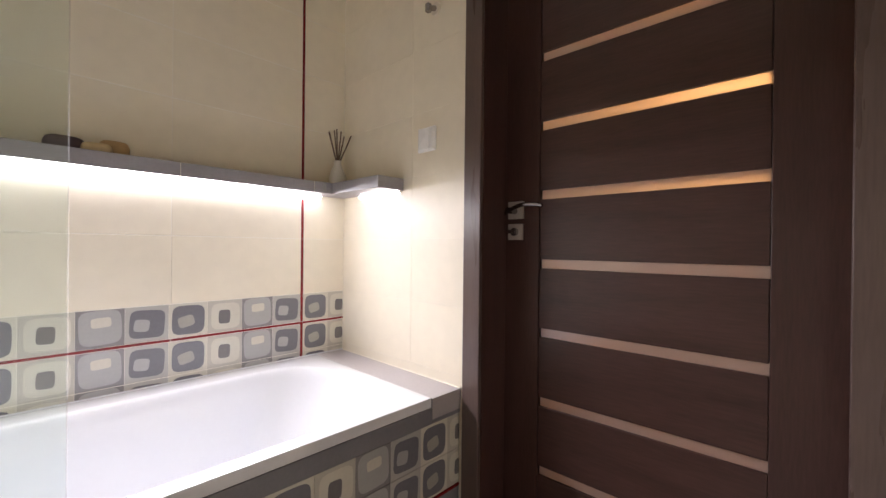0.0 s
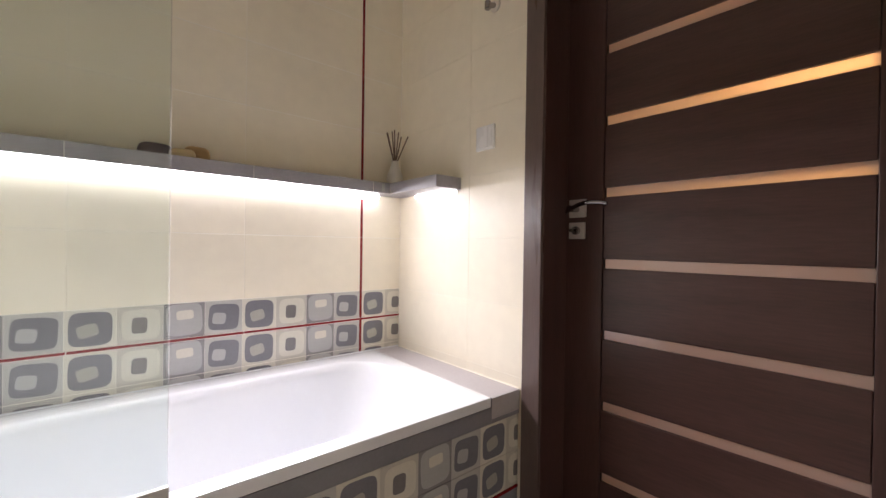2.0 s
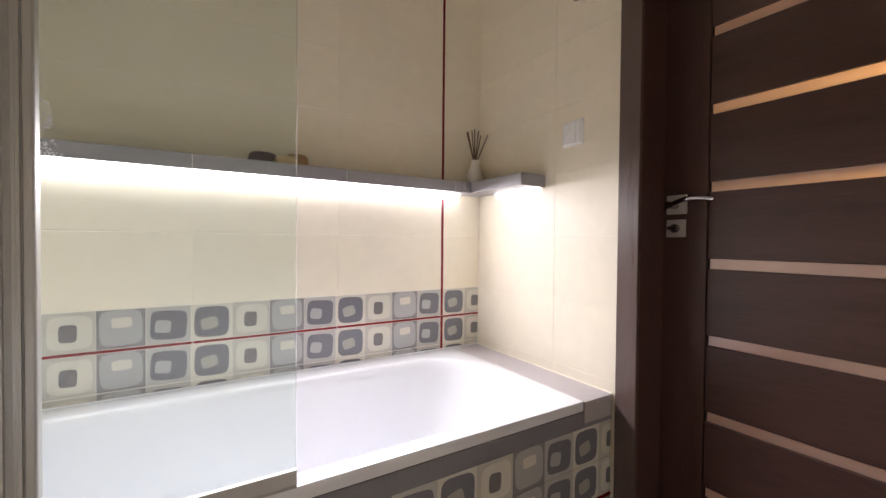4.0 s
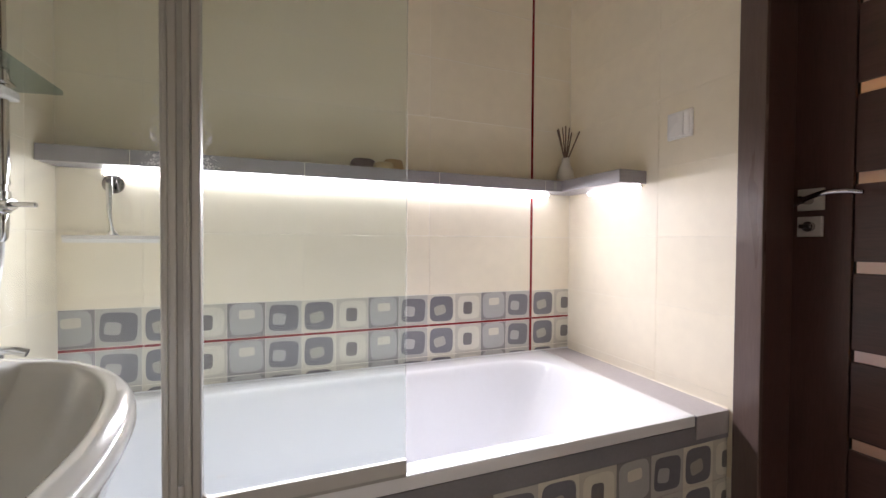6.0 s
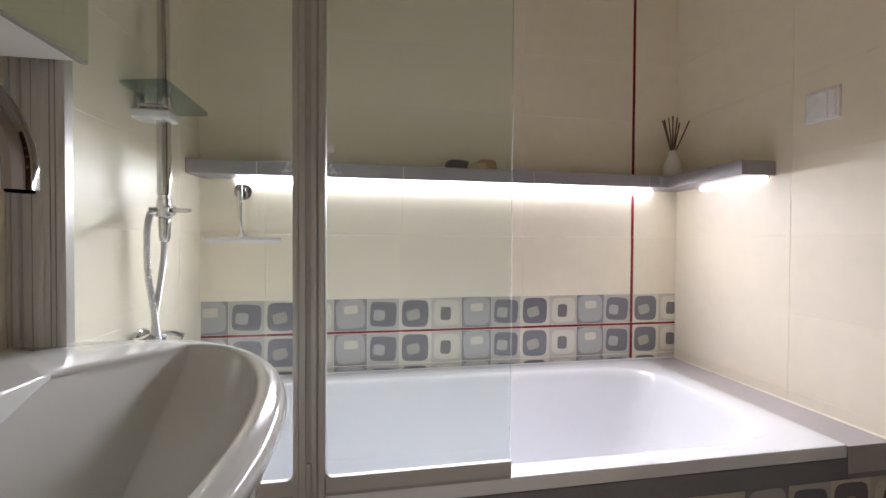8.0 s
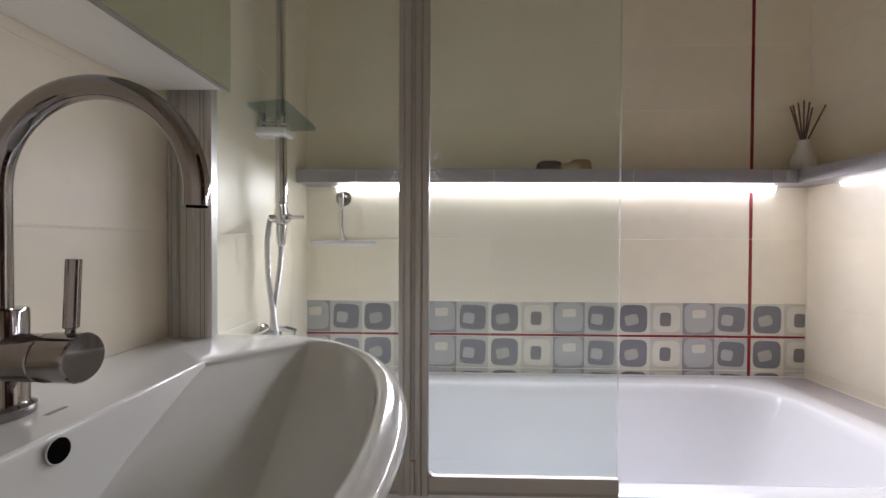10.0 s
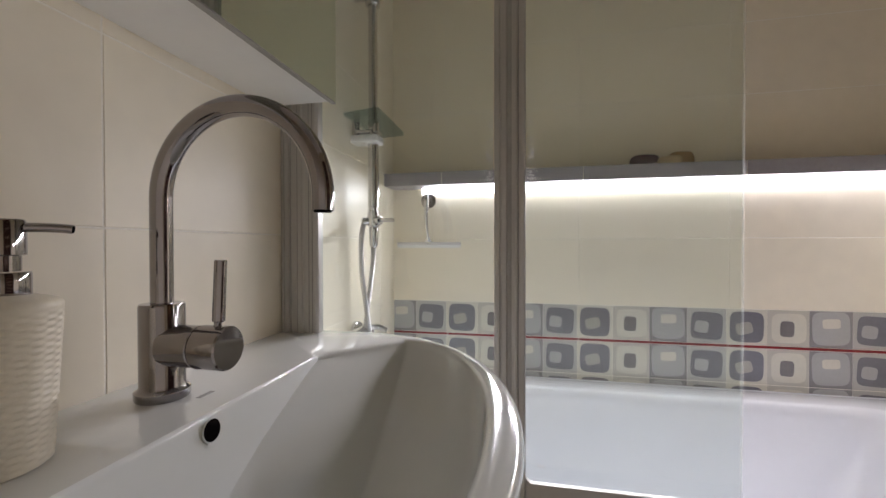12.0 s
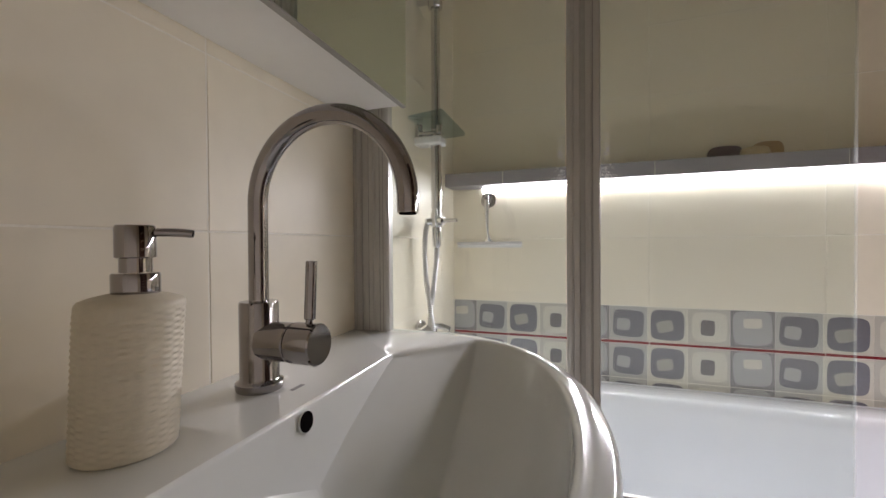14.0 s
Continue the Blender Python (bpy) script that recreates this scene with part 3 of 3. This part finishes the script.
part("bottle", lathe(bmesh.new(), [(0.020, 0), (0.026, 0.004), (0.0285, 0.018), (0.027, 0.034), (0.021, 0.050), (0.0145, 0.064), (0.0125, 0.074), (0.0125, 0.082), (0.0135, 0.084),
                                   (0.0105, 0.084), (0.0095, 0.070)]), M_PORCELAIN, dif, smooth=True)
for dx, dy, h in ((-0.040, -0.012, 0.108), (-0.030, 0.008, 0.112), (-0.014, -0.016, 0.122), (-0.006, 0.012, 0.125), (0.008, -0.008, 0.120), (0.040, -0.02, 0.106), (0.033, 0.012, 0.110)):
    part("reed", rod(bmesh.new(), (dx * -0.12, dy * -0.12, 0.05), (dx, dy, 0.084 + h * 0.85), 0.0021, 8), M_REED, dif)

# ---- squeegee on the back wall ----
sq = empty("squeegee", "chrome and white shower squeegee hanging on a wall hook", "squeegee")
QX = -0.570
part("hook_plate", lathe(bmesh.new(), [(0.024, 0), (0.025, 0.002), (0.024, 0.006), (0.012, 0.008)], pose(QX, BACK, 1.158, 90, 0, 0), 32), M_CHROME_DIMMED, sq, smooth=True)
part("hook_pin", rod(bmesh.new(), (QX, BACK - 0.006, 1.158), (QX, BACK - 0.036, 1.162), 0.006, 16, 0.001), M_CHROME_DIMMED, sq, smooth=True)
bm = bmesh.new()
loops = []
for p, w, d in zip(spline([(QX, BACK - 0.030, 1.172), (QX, BACK - 0.031, 1.13), (QX, BACK - 0.029, 1.08), (QX + 0.002, BACK - 0.022, 1.045), (QX + 0.003, BACK - 0.018, 1.024)], 14),
                   (6, 7, 7.5, 7.5, 7, 6.5, 6, 5, 4.5, 4.5, 5, 7, 11, 17), [4] * 14):
    loops.append([(p.x + w / 1000 * math.cos(a), p.y + d / 1000 * math.sin(a), p.z) for a in [2 * math.pi * k / 16 for k in range(16)]])
part("grip", loft(bm, loops), M_CHROME_PALE, sq, smooth=True)
part("bar", boxed(QX - 0.100, QX + 0.108, BACK - 0.024, BACK - 0.012, 1.016, 1.025, 0.002), M_HOSE, sq)
part("blade", boxed(QX - 0.100, QX + 0.108, BACK - 0.019, BACK - 0.016, 1.006, 1.016), M_PLASTIC, sq, "pale rubber blade")

# ---- bath screen ----
SCR = 0.733
screen = empty("bath_screen", "folding clear glass bath screen with satin aluminium profiles", "shower screen")
GB, GT = RIM + 0.031, 2.0


def profile(x0, x1, name="profile", label=""):
    """An upright profile with two shallow ribs and grooves, extruded from one section."""
    w = x1 - x0
    face = [(0.0, 0.008), (0.05, 0.010), (0.20, 0.0105), (0.24, 0.0115), (0.40, 0.0115), (0.44, 0.0095), (0.50, 0.0095), (0.54, 0.0110), (0.90, 0.0110), (0.95, 0.010), (1.0, 0.008)]
    ring = [(x0 + w * f, SCR - d) for f, d in face] + [(x0 + w * f, SCR + d) for f, d in reversed(face)]
    return part(name, loft(bmesh.new(), [[(x, y, z) for x, y in ring] for z in (RIM + 0.002, GT)]), M_ALU, screen, label)


profile(-0.6885, -0.672, "wall_channel", "aluminium channel fixed to the tiled wall")
profile(-0.669, -0.617)
part("gasket", boxed(-0.6725, -0.6685, SCR - 0.0075, SCR + 0.0075, RIM + 0.003, GT - 0.002), M_ALUDARK, screen, "dark rubber gasket")
profile(-0.312, -0.291)
profile(-0.285, -0.263)
part("gasket", boxed(-0.2915, -0.2845, SCR - 0.0092, SCR + 0.0092, RIM + 0.003, GT - 0.002), M_ALUDARK, screen, "dark rubber gasket")
for x in (-0.6560, -0.6340, -0.6275, -0.2745):
    part("gasket", boxed(x, x + 0.0011, SCR - 0.0118, SCR - 0.008, RIM + 0.003, GT - 0.002), M_LINE_SHADE, screen, "dark strip painted as the shade of a groove")
part("hinge_knuckle", rod(bmesh.new(), (-0.288, SCR - 0.010, RIM + 0.004), (-0.288, SCR - 0.010, RIM + 0.060), 0.0045, 14, 0.001), M_ALU, screen, smooth=True)


def fillet(bm, x, z, sx, r=0.012):
    """A small concave corner piece between an upright and the bottom rail."""
    pts = [(x, z), (x + sx * r, z)] + [(x + sx * r * (1 - math.sin(radians(a))), z + r * (1 - math.cos(radians(a)))) for a in range(10, 90, 10)] + [(x, z + r)]
    loft(bm, [[(px, SCR - 0.0050, pz) for px, pz in pts], [(px, SCR + 0.0034, pz) for px, pz in pts]])


for x0, x1 in ((-0.617, -0.312), (-0.263, 0.044)):
    bm = bmesh.new()
    box(bm, x0, x1, SCR - 0.0055, SCR + 0.0038, RIM + 0.0065, GB, 0.0010)
    fillet(bm, x0, GB, 1)
    if x1 < 0:
        fillet(bm, x1, GB, -1)
    part("bottom_rail", bm, M_ALU, screen)
    part("seal", boxed(x0, x1, SCR - 0.003, SCR + 0.003, RIM, RIM + 0.0065), M_ALUDARK, screen)
    pane = part("glass_pane", boxed(x0 - 0.002, x1 - 0.002, SCR - 0.0025, SCR + 0.0025, GB - 0.006, GT - 0.002), M_GLASS, screen, "clear glass pane")
    pane.visible_shadow = False
    rng = random.Random(5)
    bm = bmesh.new()
    for _ in range(80):
        gx = (x1 - 0.002 - abs(rng.gauss(0, 0.008))) if x1 < 0 else (x0 + 0.002 + abs(rng.gauss(0, 0.008)))
        gz = 1.112 + abs(rng.gauss(0, 0.042))
        r = rng.uniform(0.0006, 0.0017)
        lathe(bm, [(r, 0), (r * 0.7, 0.0005)], Matrix.Translation((gx, SCR - 0.0025, gz)) @ pose(0, 0, 0, 90, 0, 0), 7)
    tagged(part("water_spot_film", bm, M_SPOT, screen, "dried water spots on the glass"), kind="stuff")
part("glass_edge", boxed(0.0421, 0.0435, SCR - 0.0024, SCR + 0.0024, GB - 0.006, GT - 0.002), M_EDGE_LIT, screen, "glass edge, whitened for the strip light caught in it")
bm = bmesh.new()
for i, w in enumerate((0.002, 0.0015, 0.0025)):
    box(bm, -0.245 + i * 0.004, -0.245 + i * 0.004 + w, SCR - 0.0032, SCR - 0.0026, GB + 0.026, GB + 0.030)
part("maker_mark", bm, M_PALER, screen, "small pale printed mark")

# ---- shower rail, soap dish, hose and mixer ----
RX, RY = -0.616, 1.000
TO_SHOWER = pose(0.0290, -0.0410, -0.0939) @ Matrix.Diagonal((1.086, 1.086, 1.086, 1))
WALL_IN = (WEST - 0.0290) / 1.086
rail = empty("shower_rail", "chrome riser rail with a hose and a clear soap dish", "shower")
part("pipe", rod(bmesh.new(), (RX, RY, 1.105), (RX, RY, 2.15), 0.0105, 24), M_CHROME_PALE, rail, smooth=True)
part("lower_pipe", rod(bmesh.new(), (RX, RY, 1.118), (RX, RY, 1.262), 0.0125, 24, 0.002), M_CHROME_PALE, rail, smooth=True)
bm = bmesh.new()
lathe(bm, [(0.0125, 0), (0.014, 0.002), (0.014, 0.012), (0.011, 0.014), (0.011, 0.022), (0.0135, 0.024), (0.0135, 0.032), (0.0105, 0.034)], pose(RX, RY, 1.088), 28)
part("collar", bm, M_CHROME_PALE, rail, smooth=True)
bm = bmesh.new()
rod(bm, (WALL_IN, RY, 1.60), (RX, RY, 1.60), 0.010, 20, 0.001)
rod(bm, (RX, RY, 1.575), (RX, RY, 1.625), 0.017, 24, 0.002)
part("wall_bracket", bm, M_CHROME_PALE, rail, smooth=True)
br = part("slider", rod(bmesh.new(), (RX, RY, 1.064), (RX, RY, 1.092), 0.015, 24, 0.002), M_CHROME_PALE, rail, smooth=True)
bm = bmesh.new()
rod(bm, (RX, RY, 1.078), (RX + 0.022, RY - 0.012, 1.078), 0.010, 20, 0.001)
rod(bm, (RX + 0.016, RY - 0.010, 1.079), (RX + 0.056, RY - 0.018, 1.078), 0.0045, 14, 0.001)
rod(bm, (RX - 0.004, RY - 0.004, 1.078), (RX - 0.022, RY - 0.016, 1.076), 0.0085, 16, 0.001)
part("lever", bm, M_CHROME_PALE, br, smooth=True)
bm = bmesh.new()
lathe(bm, [(0.007, 0), (0.010, 0.006), (0.0115, 0.030), (0.0115, 0.044), (0.009, 0.050)], pose(RX, RY, 1.016), 24)
part("hose_cone", bm, M_CHROME_PALE, rail, smooth=True)
hose_a = spline([(RX - 0.012, RY - 0.010, 1.078), (RX - 0.019, RY - 0.014, 1.070), (RX - 0.024, RY - 0.016, 1.03), (RX - 0.022, RY - 0.016, 0.95), (RX - 0.012, RY - 0.014, 0.87), (RX - 0.002, RY - 0.012, 0.79)], 180)
hose_b = spline([(RX, RY, 1.020), (RX - 0.001, RY - 0.003, 0.98), (RX - 0.007, RY - 0.006, 0.92), (RX - 0.014, RY - 0.009, 0.86), (RX - 0.017, RY - 0.010, 0.79)], 140)
for h in (hose_a, hose_b):
    part("hose", tube(bmesh.new(), h, 0.0060, 12, 0.12), M_HOSE, rail, "ribbed metal shower hose", smooth=True)
corners = [Vector(c) for c in ((-0.664, 0.938), (-0.572, 0.914), (-0.577, 1.120), (-0.697, 1.140))]
outline = []
for k, c in enumerate(corners):
    for step in range(6):
        f = step / 5
        p0, p2 = c.lerp(corners[k - 1], 0.06), c.lerp(corners[(k + 1) % 4], 0.06)
        outline.append(p0 * (1 - f) ** 2 + c * 2 * f * (1 - f) + p2 * f * f)
dish = part("soap_dish", loft(bmesh.new(), [[(p.x, p.y, z) for p in outline] for z in (1.306, 1.312)]), M_AQUA, rail, "greenish clear glass soap dish")
dish.visible_shadow = False
bm = bmesh.new()
box(bm, RX - 0.055, RX + 0.020, RY - 0.028, RY + 0.020, 1.256, 1.274, 0.005, 3)
part("dish_holder", bm, M_PLASTIC, rail, "white plastic dish holder")
bm = bmesh.new()
rod(bm, (RX - 0.038, RY - 0.012, 1.272), (RX - 0.038, RY - 0.012, 1.306), 0.009, 18, 0.001)
rod(bm, (RX + 0.004, RY - 0.006, 1.268), (RX + 0.004, RY - 0.006, 1.306), 0.013, 18, 0.001)
box(bm, RX - 0.05, RX + 0.018, RY - 0.02, RY + 0.01, 1.279, 1.286, 0.001)
rod(bm, (RX + 0.018, RY - 0.030, 1.276), (RX + 0.018, RY - 0.030, 1.296), 0.007, 16, 0.001)
part("dish_clamp", bm, M_CHROME_PALE, rail, "chrome clamp", smooth=True)

mix = empty("bath_mixer", "chrome wall-mounted bath mixer tap", "tap")
MZ, MY = 0.814, 0.917
part("body", rod(bmesh.new(), (RX - 0.025, MY - 0.09, MZ), (RX - 0.025, MY + 0.075, MZ), 0.020, 28, 0.003), M_CHROME_PALE, mix, smooth=True)
for s in (-1, 1):
    bm = bmesh.new()
    y = MY + s * 0.075
    rod(bm, (WALL_IN, y, MZ), (RX - 0.025, y, MZ), 0.013, 22, 0.001)
    rod(bm, (WALL_IN, y, MZ), (WALL_IN + 0.012, y, MZ), 0.030, 28, 0.003)
    part("wall_union", bm, M_CHROME_PALE, mix, smooth=True)
    bm = bmesh.new()
    rod(bm, (RX - 0.025, MY + s * 0.075, MZ), (RX - 0.025, MY + s * 0.105, MZ), 0.018, 24, 0.003)
    tube(bm, spline([(RX - 0.022, MY + s * 0.088, MZ + 0.006), (RX - 0.012, MY + s * 0.092, MZ + 0.013), (RX + 0.006, MY + s * 0.096, MZ + 0.013), (RX + 0.026, MY + s * 0.098, MZ + 0.006)], 14), 0.0075, 14)
    part("handle", bm, M_CHROME_PALE, mix, smooth=True)
bm = bmesh.new()
tube(bm, spline([(RX - 0.02, MY, MZ), (RX + 0.03, MY, MZ + 0.004), (RX + 0.085, MY, MZ - 0.012), (RX + 0.10, MY, MZ - 0.04)], 16), 0.011, 18)
part("spout", bm, M_CHROME_PALE, mix, smooth=True)
for thing in (rail, mix):
    thing.matrix_basis = TO_SHOWER

# ---- wash basin ----
BY, BZ = 0.402, 0.862
basin = empty("wash_basin", "white glazed ceramic wash basin with a rounded front", "basin")
NB, NS, NE = 26, 14, 60


def outer_pt(k):
    """Outline of the basin, counted once round from the wall."""
    hw = 0.350
    if k < NB:
        y = BY - hw + 2 * hw * k / NB
        return Vector((WEST + 0.001, y))
    k -= NB
    if k < NS:
        y = BY + hw
        return Vector((WEST + 0.001, y)).lerp(Vector((-0.53, y)), k / NS)
    k -= NS
    if k < NE:
        a = math.pi * k / NE
        return Vector((-0.53 + 0.266 * math.sin(a), BY + hw * math.cos(a)))
    k -= NE
    y = BY - hw
    return Vector((-0.53, y)).lerp(Vector((WEST + 0.001, y)), k / NS)


def inner_loop(z, se, hw, px, sy=None):
    """Bowl outline at height z: half an ellipse in front, scaled by se (lengthways by sy), whose rear arc is cut by a flat face at px, half-width hw."""
    cx, ry, rx = -0.450, 0.303 * (sy or se), 0.153 * se
    out = [(px, BY - hw + 2 * hw * k / NB, z) for k in range(NB)]
    p0, p1, p2 = Vector((px, hw)), Vector((px + 0.95 * (cx - px), ry)), Vector((cx, ry))
    arc = [p0 * (1 - f) ** 2 + p1 * 2 * f * (1 - f) + p2 * f * f for f in (k / NS for k in range(NS + 1))]
    out += [(p.x, BY + p.y, z) for p in arc[:-1]]
    out += [(cx + rx * math.sin(math.pi * k / NE), BY + ry * math.cos(math.pi * k / NE), z) for k in range(NE)]
    out += [(p.x, BY - p.y, z) for p in reversed(arc[1:])]
    return out


NT = NB + 2 * NS + NE
OUT = [outer_pt(k) for k in range(NT)]
INN = [Vector(p[:2]) for p in inner_loop(0, 1, 0.193, -0.547)]


def scaled(loop, s, cx, z):
    return [(cx + (p.x - cx) * s, BY + (p.y - BY) * s, z) for p in loop]


def between(f, z):
    return [(*a.lerp(b, f), z) for a, b in zip(OUT, INN)]


def lip(f, z):
    """Points just outside the bowl's edge: a tight edge along the tap deck, a full roll round the rim."""
    out = []
    for k, (a, b) in enumerate(zip(OUT, INN)):
        w = 0.003 if k <= NB else 0.013
        out.append((*(b + (a - b).normalized() * w * f), z))
    return out


loops = [scaled(OUT, 0.50, WEST, 0.663), scaled(OUT, 0.78, WEST, 0.693), scaled(OUT, 0.92, WEST, 0.753), scaled(OUT, 0.965, WEST, 0.813), scaled(OUT, 0.990, WEST, 0.840),
         scaled(OUT, 1.0, WEST, BZ - 0.012), scaled(OUT, 0.998, WEST, BZ - 0.006), scaled(OUT, 0.992, WEST, BZ - 0.0015), scaled(OUT, 0.985, WEST, BZ),
         between(0.55, BZ), lip(1.0, BZ - 0.0002), lip(0.5, BZ - 0.0015), lip(0.15, BZ - 0.004), lip(0.0, BZ - 0.007),
         inner_loop(BZ - 0.012, 0.998, 0.170, -0.5455, 0.985), inner_loop(BZ - 0.030, 0.985, 0.122, -0.543, 0.93), inner_loop(BZ - 0.055, 0.955, 0.057, -0.539, 0.82),
         inner_loop(BZ - 0.080, 0.89, 0.003, -0.534, 0.69), inner_loop(BZ - 0.108, 0.79, 0.003, -0.521, 0.56), inner_loop(BZ - 0.136, 0.62, 0.003, -0.504, 0.42), inner_loop(BZ - 0.154, 0.40, 0.003, -0.487, 0.28),
         inner_loop(BZ - 0.162, 0.16, 0.003, -0.467)]
bowl = part("bowl", loft(bmesh.new(), loops), M_CERAMIC, basin, smooth=True)
# the flat face under the tap meets the bowl in a crisp line
crisp = bowl.data.attributes["sharp_edge"].data
for e in bowl.data.edges:
    i, j = e.vertices
    if i % NT == j % NT and i % NT in (0, NB) and 13 <= min(i, j) // NT < 17:
        crisp[e.index].value = True
m = Matrix.Translation((-0.5437, 0.3965, 0.8475)) @ pose(0, 0, 0, 0, 84, 0)
part("overflow", lathe(bmesh.new(), [(0.0100, 0.0), (0.0100, 0.0009)], m, 28), M_HOLE_SHADE, basin, "round dark overflow hole", smooth=True)
part("overflow_rim", lathe(bmesh.new(), [(0.0097, 0.0), (0.0108, 0.0), (0.0106, 0.0006), (0.0102, 0.0010), (0.0097, 0.0008), (0.0097, 0.0001)], m, 32), M_CERAMIC, basin, smooth=True)
part("mark", boxed(-0.589, -0.584, 0.428, 0.447, BZ, BZ + 0.0004), M_MID, basin, "small grey printed mark")
bm = bmesh.new()
lathe(bm, [(0.030, 0), (0.030, 0.003), (0.024, 0.006), (0.004, 0.006)], pose(-0.45, BY, BZ - 0.163), 28)
part("drain", bm, M_CHROME_DIMMED, basin, "round chrome drain", smooth=True)

# ---- basin tap ----
AX, AY = -0.6250, 0.424
tap = empty("basin_tap", "chrome swan-neck basin mixer with a pin lever", "tap")
part("body", lathe(bmesh.new(), [(0.0237, BZ), (0.0246, BZ + 0.002), (0.0246, BZ + 0.0085), (0.0212, BZ + 0.011), (0.0203, BZ + 0.013), (0.0203, BZ + 0.093), (0.0194, BZ + 0.0953), (0.0113, BZ + 0.096)],
                         pose(AX, AY, 0), 44), M_CHROME_DIMMED, tap, smooth=True)
R, RT, TOPZ = 0.0890, 0.0103, 1.0618
arc = [(AX, AY, BZ + 0.090), (AX, AY, BZ + 0.12), (AX, AY, 1.00), (AX, AY, 1.035)] + [
    (AX + R - R * math.cos(radians(a)), AY, TOPZ + R * math.sin(radians(a))) for a in range(0, 181, 5)] + [(AX + 2 * R, AY, 1.055), (AX + 2 * R, AY, 1.048)]
part("spout", tube(bmesh.new(), arc, RT, 24), M_CHROME_DIMMED, tap, smooth=True)
part("aerator", lathe(bmesh.new(), [(0.0083, 0), (0.0083, 0.004), (0.0066, 0.004)], pose(AX + 2 * R, AY, 1.0465), 24), M_HOLE_SHADE, tap)
LZ = 0.9150
part("side_barrel", rod(bmesh.new(), (AX + 0.009, AY, LZ), (AX + 0.0456, AY, LZ), 0.0209, 36, 0.001), M_CHROME_DIMMED, tap, smooth=True)
cap = part("lever_cap", rod(bmesh.new(), (AX + 0.047, AY, LZ), (AX + 0.078, AY, LZ), 0.0218, 36, 0.0015), M_CHROME_DIMMED, tap, smooth=True)
bm = bmesh.new()
rod(bm, (AX + 0.064, AY, LZ + 0.015), (AX + 0.066, AY, LZ + 0.028), 0.0036, 14)
rod(bm, (AX + 0.066, AY, LZ + 0.026), (AX + 0.069, AY, 1.0015), 0.0059, 18, 0.0008)
part("lever", bm, M_CHROME_DIMMED, cap, "straight chrome pin lever", smooth=True)

# ---- soap dispenser ----
DX, DY = -0.6210, 0.2910
disp = empty("soap_dispenser", "cream embossed stoneware soap dispenser with a chrome pump", "dispenser")
N, ROWS = 120, 110
LEAN = (0.0045, 0.0042)
loops = [[(0.034 * math.cos(2 * math.pi * i / N) - LEAN[0], 0.034 * math.sin(2 * math.pi * i / N) - LEAN[1], 0) for i in range(N)]]
for j in range(ROWS + 1):
    h = 0.002 + 0.114 * j / ROWS
    loop = []
    for i in range(N):
        a = 2 * math.pi * i / N
        base = 0.0367 + 0.0010 * j / ROWS
        facet = math.sin(12 * a + 0.4)
        wave = math.sin(h * 1250 + (1.5 if facet > 0 else -1.5))
        fade = min(1, j / 6, (ROWS - j) / 8)
        r = base + fade * (0.00065 * wave * (0.35 + 0.65 * abs(facet)) + 0.00025 * facet)
        loop.append((r * math.cos(a) - LEAN[0] * (1 - h / 0.12), r * math.sin(a) - LEAN[1] * (1 - h / 0.12), h))
    loops.append(loop)
for r, h in ((0.0372, 0.1185), (0.0355, 0.1205), (0.030, 0.1225), (0.022, 0.1245), (0.016, 0.1255)):
    loops.append([(r * math.cos(2 * math.pi * i / N), r * math.sin(2 * math.pi * i / N), h) for i in range(N)])
part("bottle", loft(bmesh.new(), loops), M_STONEWARE, disp, smooth=True)
part("collar", lathe(bmesh.new(), [(0.0168, 0.1245), (0.0174, 0.126), (0.0174, 0.141), (0.0167, 0.1425), (0.009, 0.1425)], n=36), M_CHROME_DIMMED, disp, smooth=True)
part("stem", lathe(bmesh.new(), [(0.0117, 0.1430), (0.0117, 0.158)], n=32), M_CHROME_DIMMED, disp, smooth=True)
head = part("pump_head", lathe(bmesh.new(), [(0.0132, 0.1545), (0.0147, 0.1553), (0.0147, 0.1785), (0.0137, 0.181), (0.008, 0.1815)], n=36), M_CHROME_DIMMED, disp, "polished pump head", smooth=True)
bm = bmesh.new()
tube(bm, spline([(0.008, 0.006, 0.1752), (0.018, 0.015, 0.1754), (0.026, 0.0225, 0.1750), (0.0315, 0.0275, 0.1742)], 14), 0.0036, 14)
nozzle = part("nozzle", bm, M_CHROME_DIMMED, head, smooth=True)
part("outlet", rod(bmesh.new(), (0.0300, 0.0262, 0.1745), (0.0319, 0.0278, 0.1742), 0.0029, 12), M_HOLE_SHADE, head, "dark nozzle opening")
disp.location, disp.scale = (DX, DY, BZ), (0.925, 0.925, 0.957)
for piece in disp.children:
    if piece.name.split(".")[0] in ("collar", "stem", "pump_head"):
        piece.location = (0.0004, 0.0024, -0.0010)

# ---- mirror cabinet ----
cab = empty("mirror_cabinet", "white wall cabinet with a mirrored front over the basin", "cabinet")
CY0, CY1, CB, CT, CF = 0.09, 0.693, 1.250, 1.93, -0.5655
part("body", boxed(WEST + 0.001, CF - 0.008, CY0, CY1 - 0.002, CB, CT, 0.001), M_WHITE, cab)
part("mirror_door", boxed(CF - 0.0065, CF - 0.0015, CY0, CY1, CB - 0.0015, CT), M_MIRROR, cab, "mirror front")
part("mirror_edge", boxed(CF - 0.0085, CF - 0.0012, CY0, CY1 - 0.001, CB - 0.004, CB - 0.0016), M_ALUDARK, cab, "dark mirror backing")
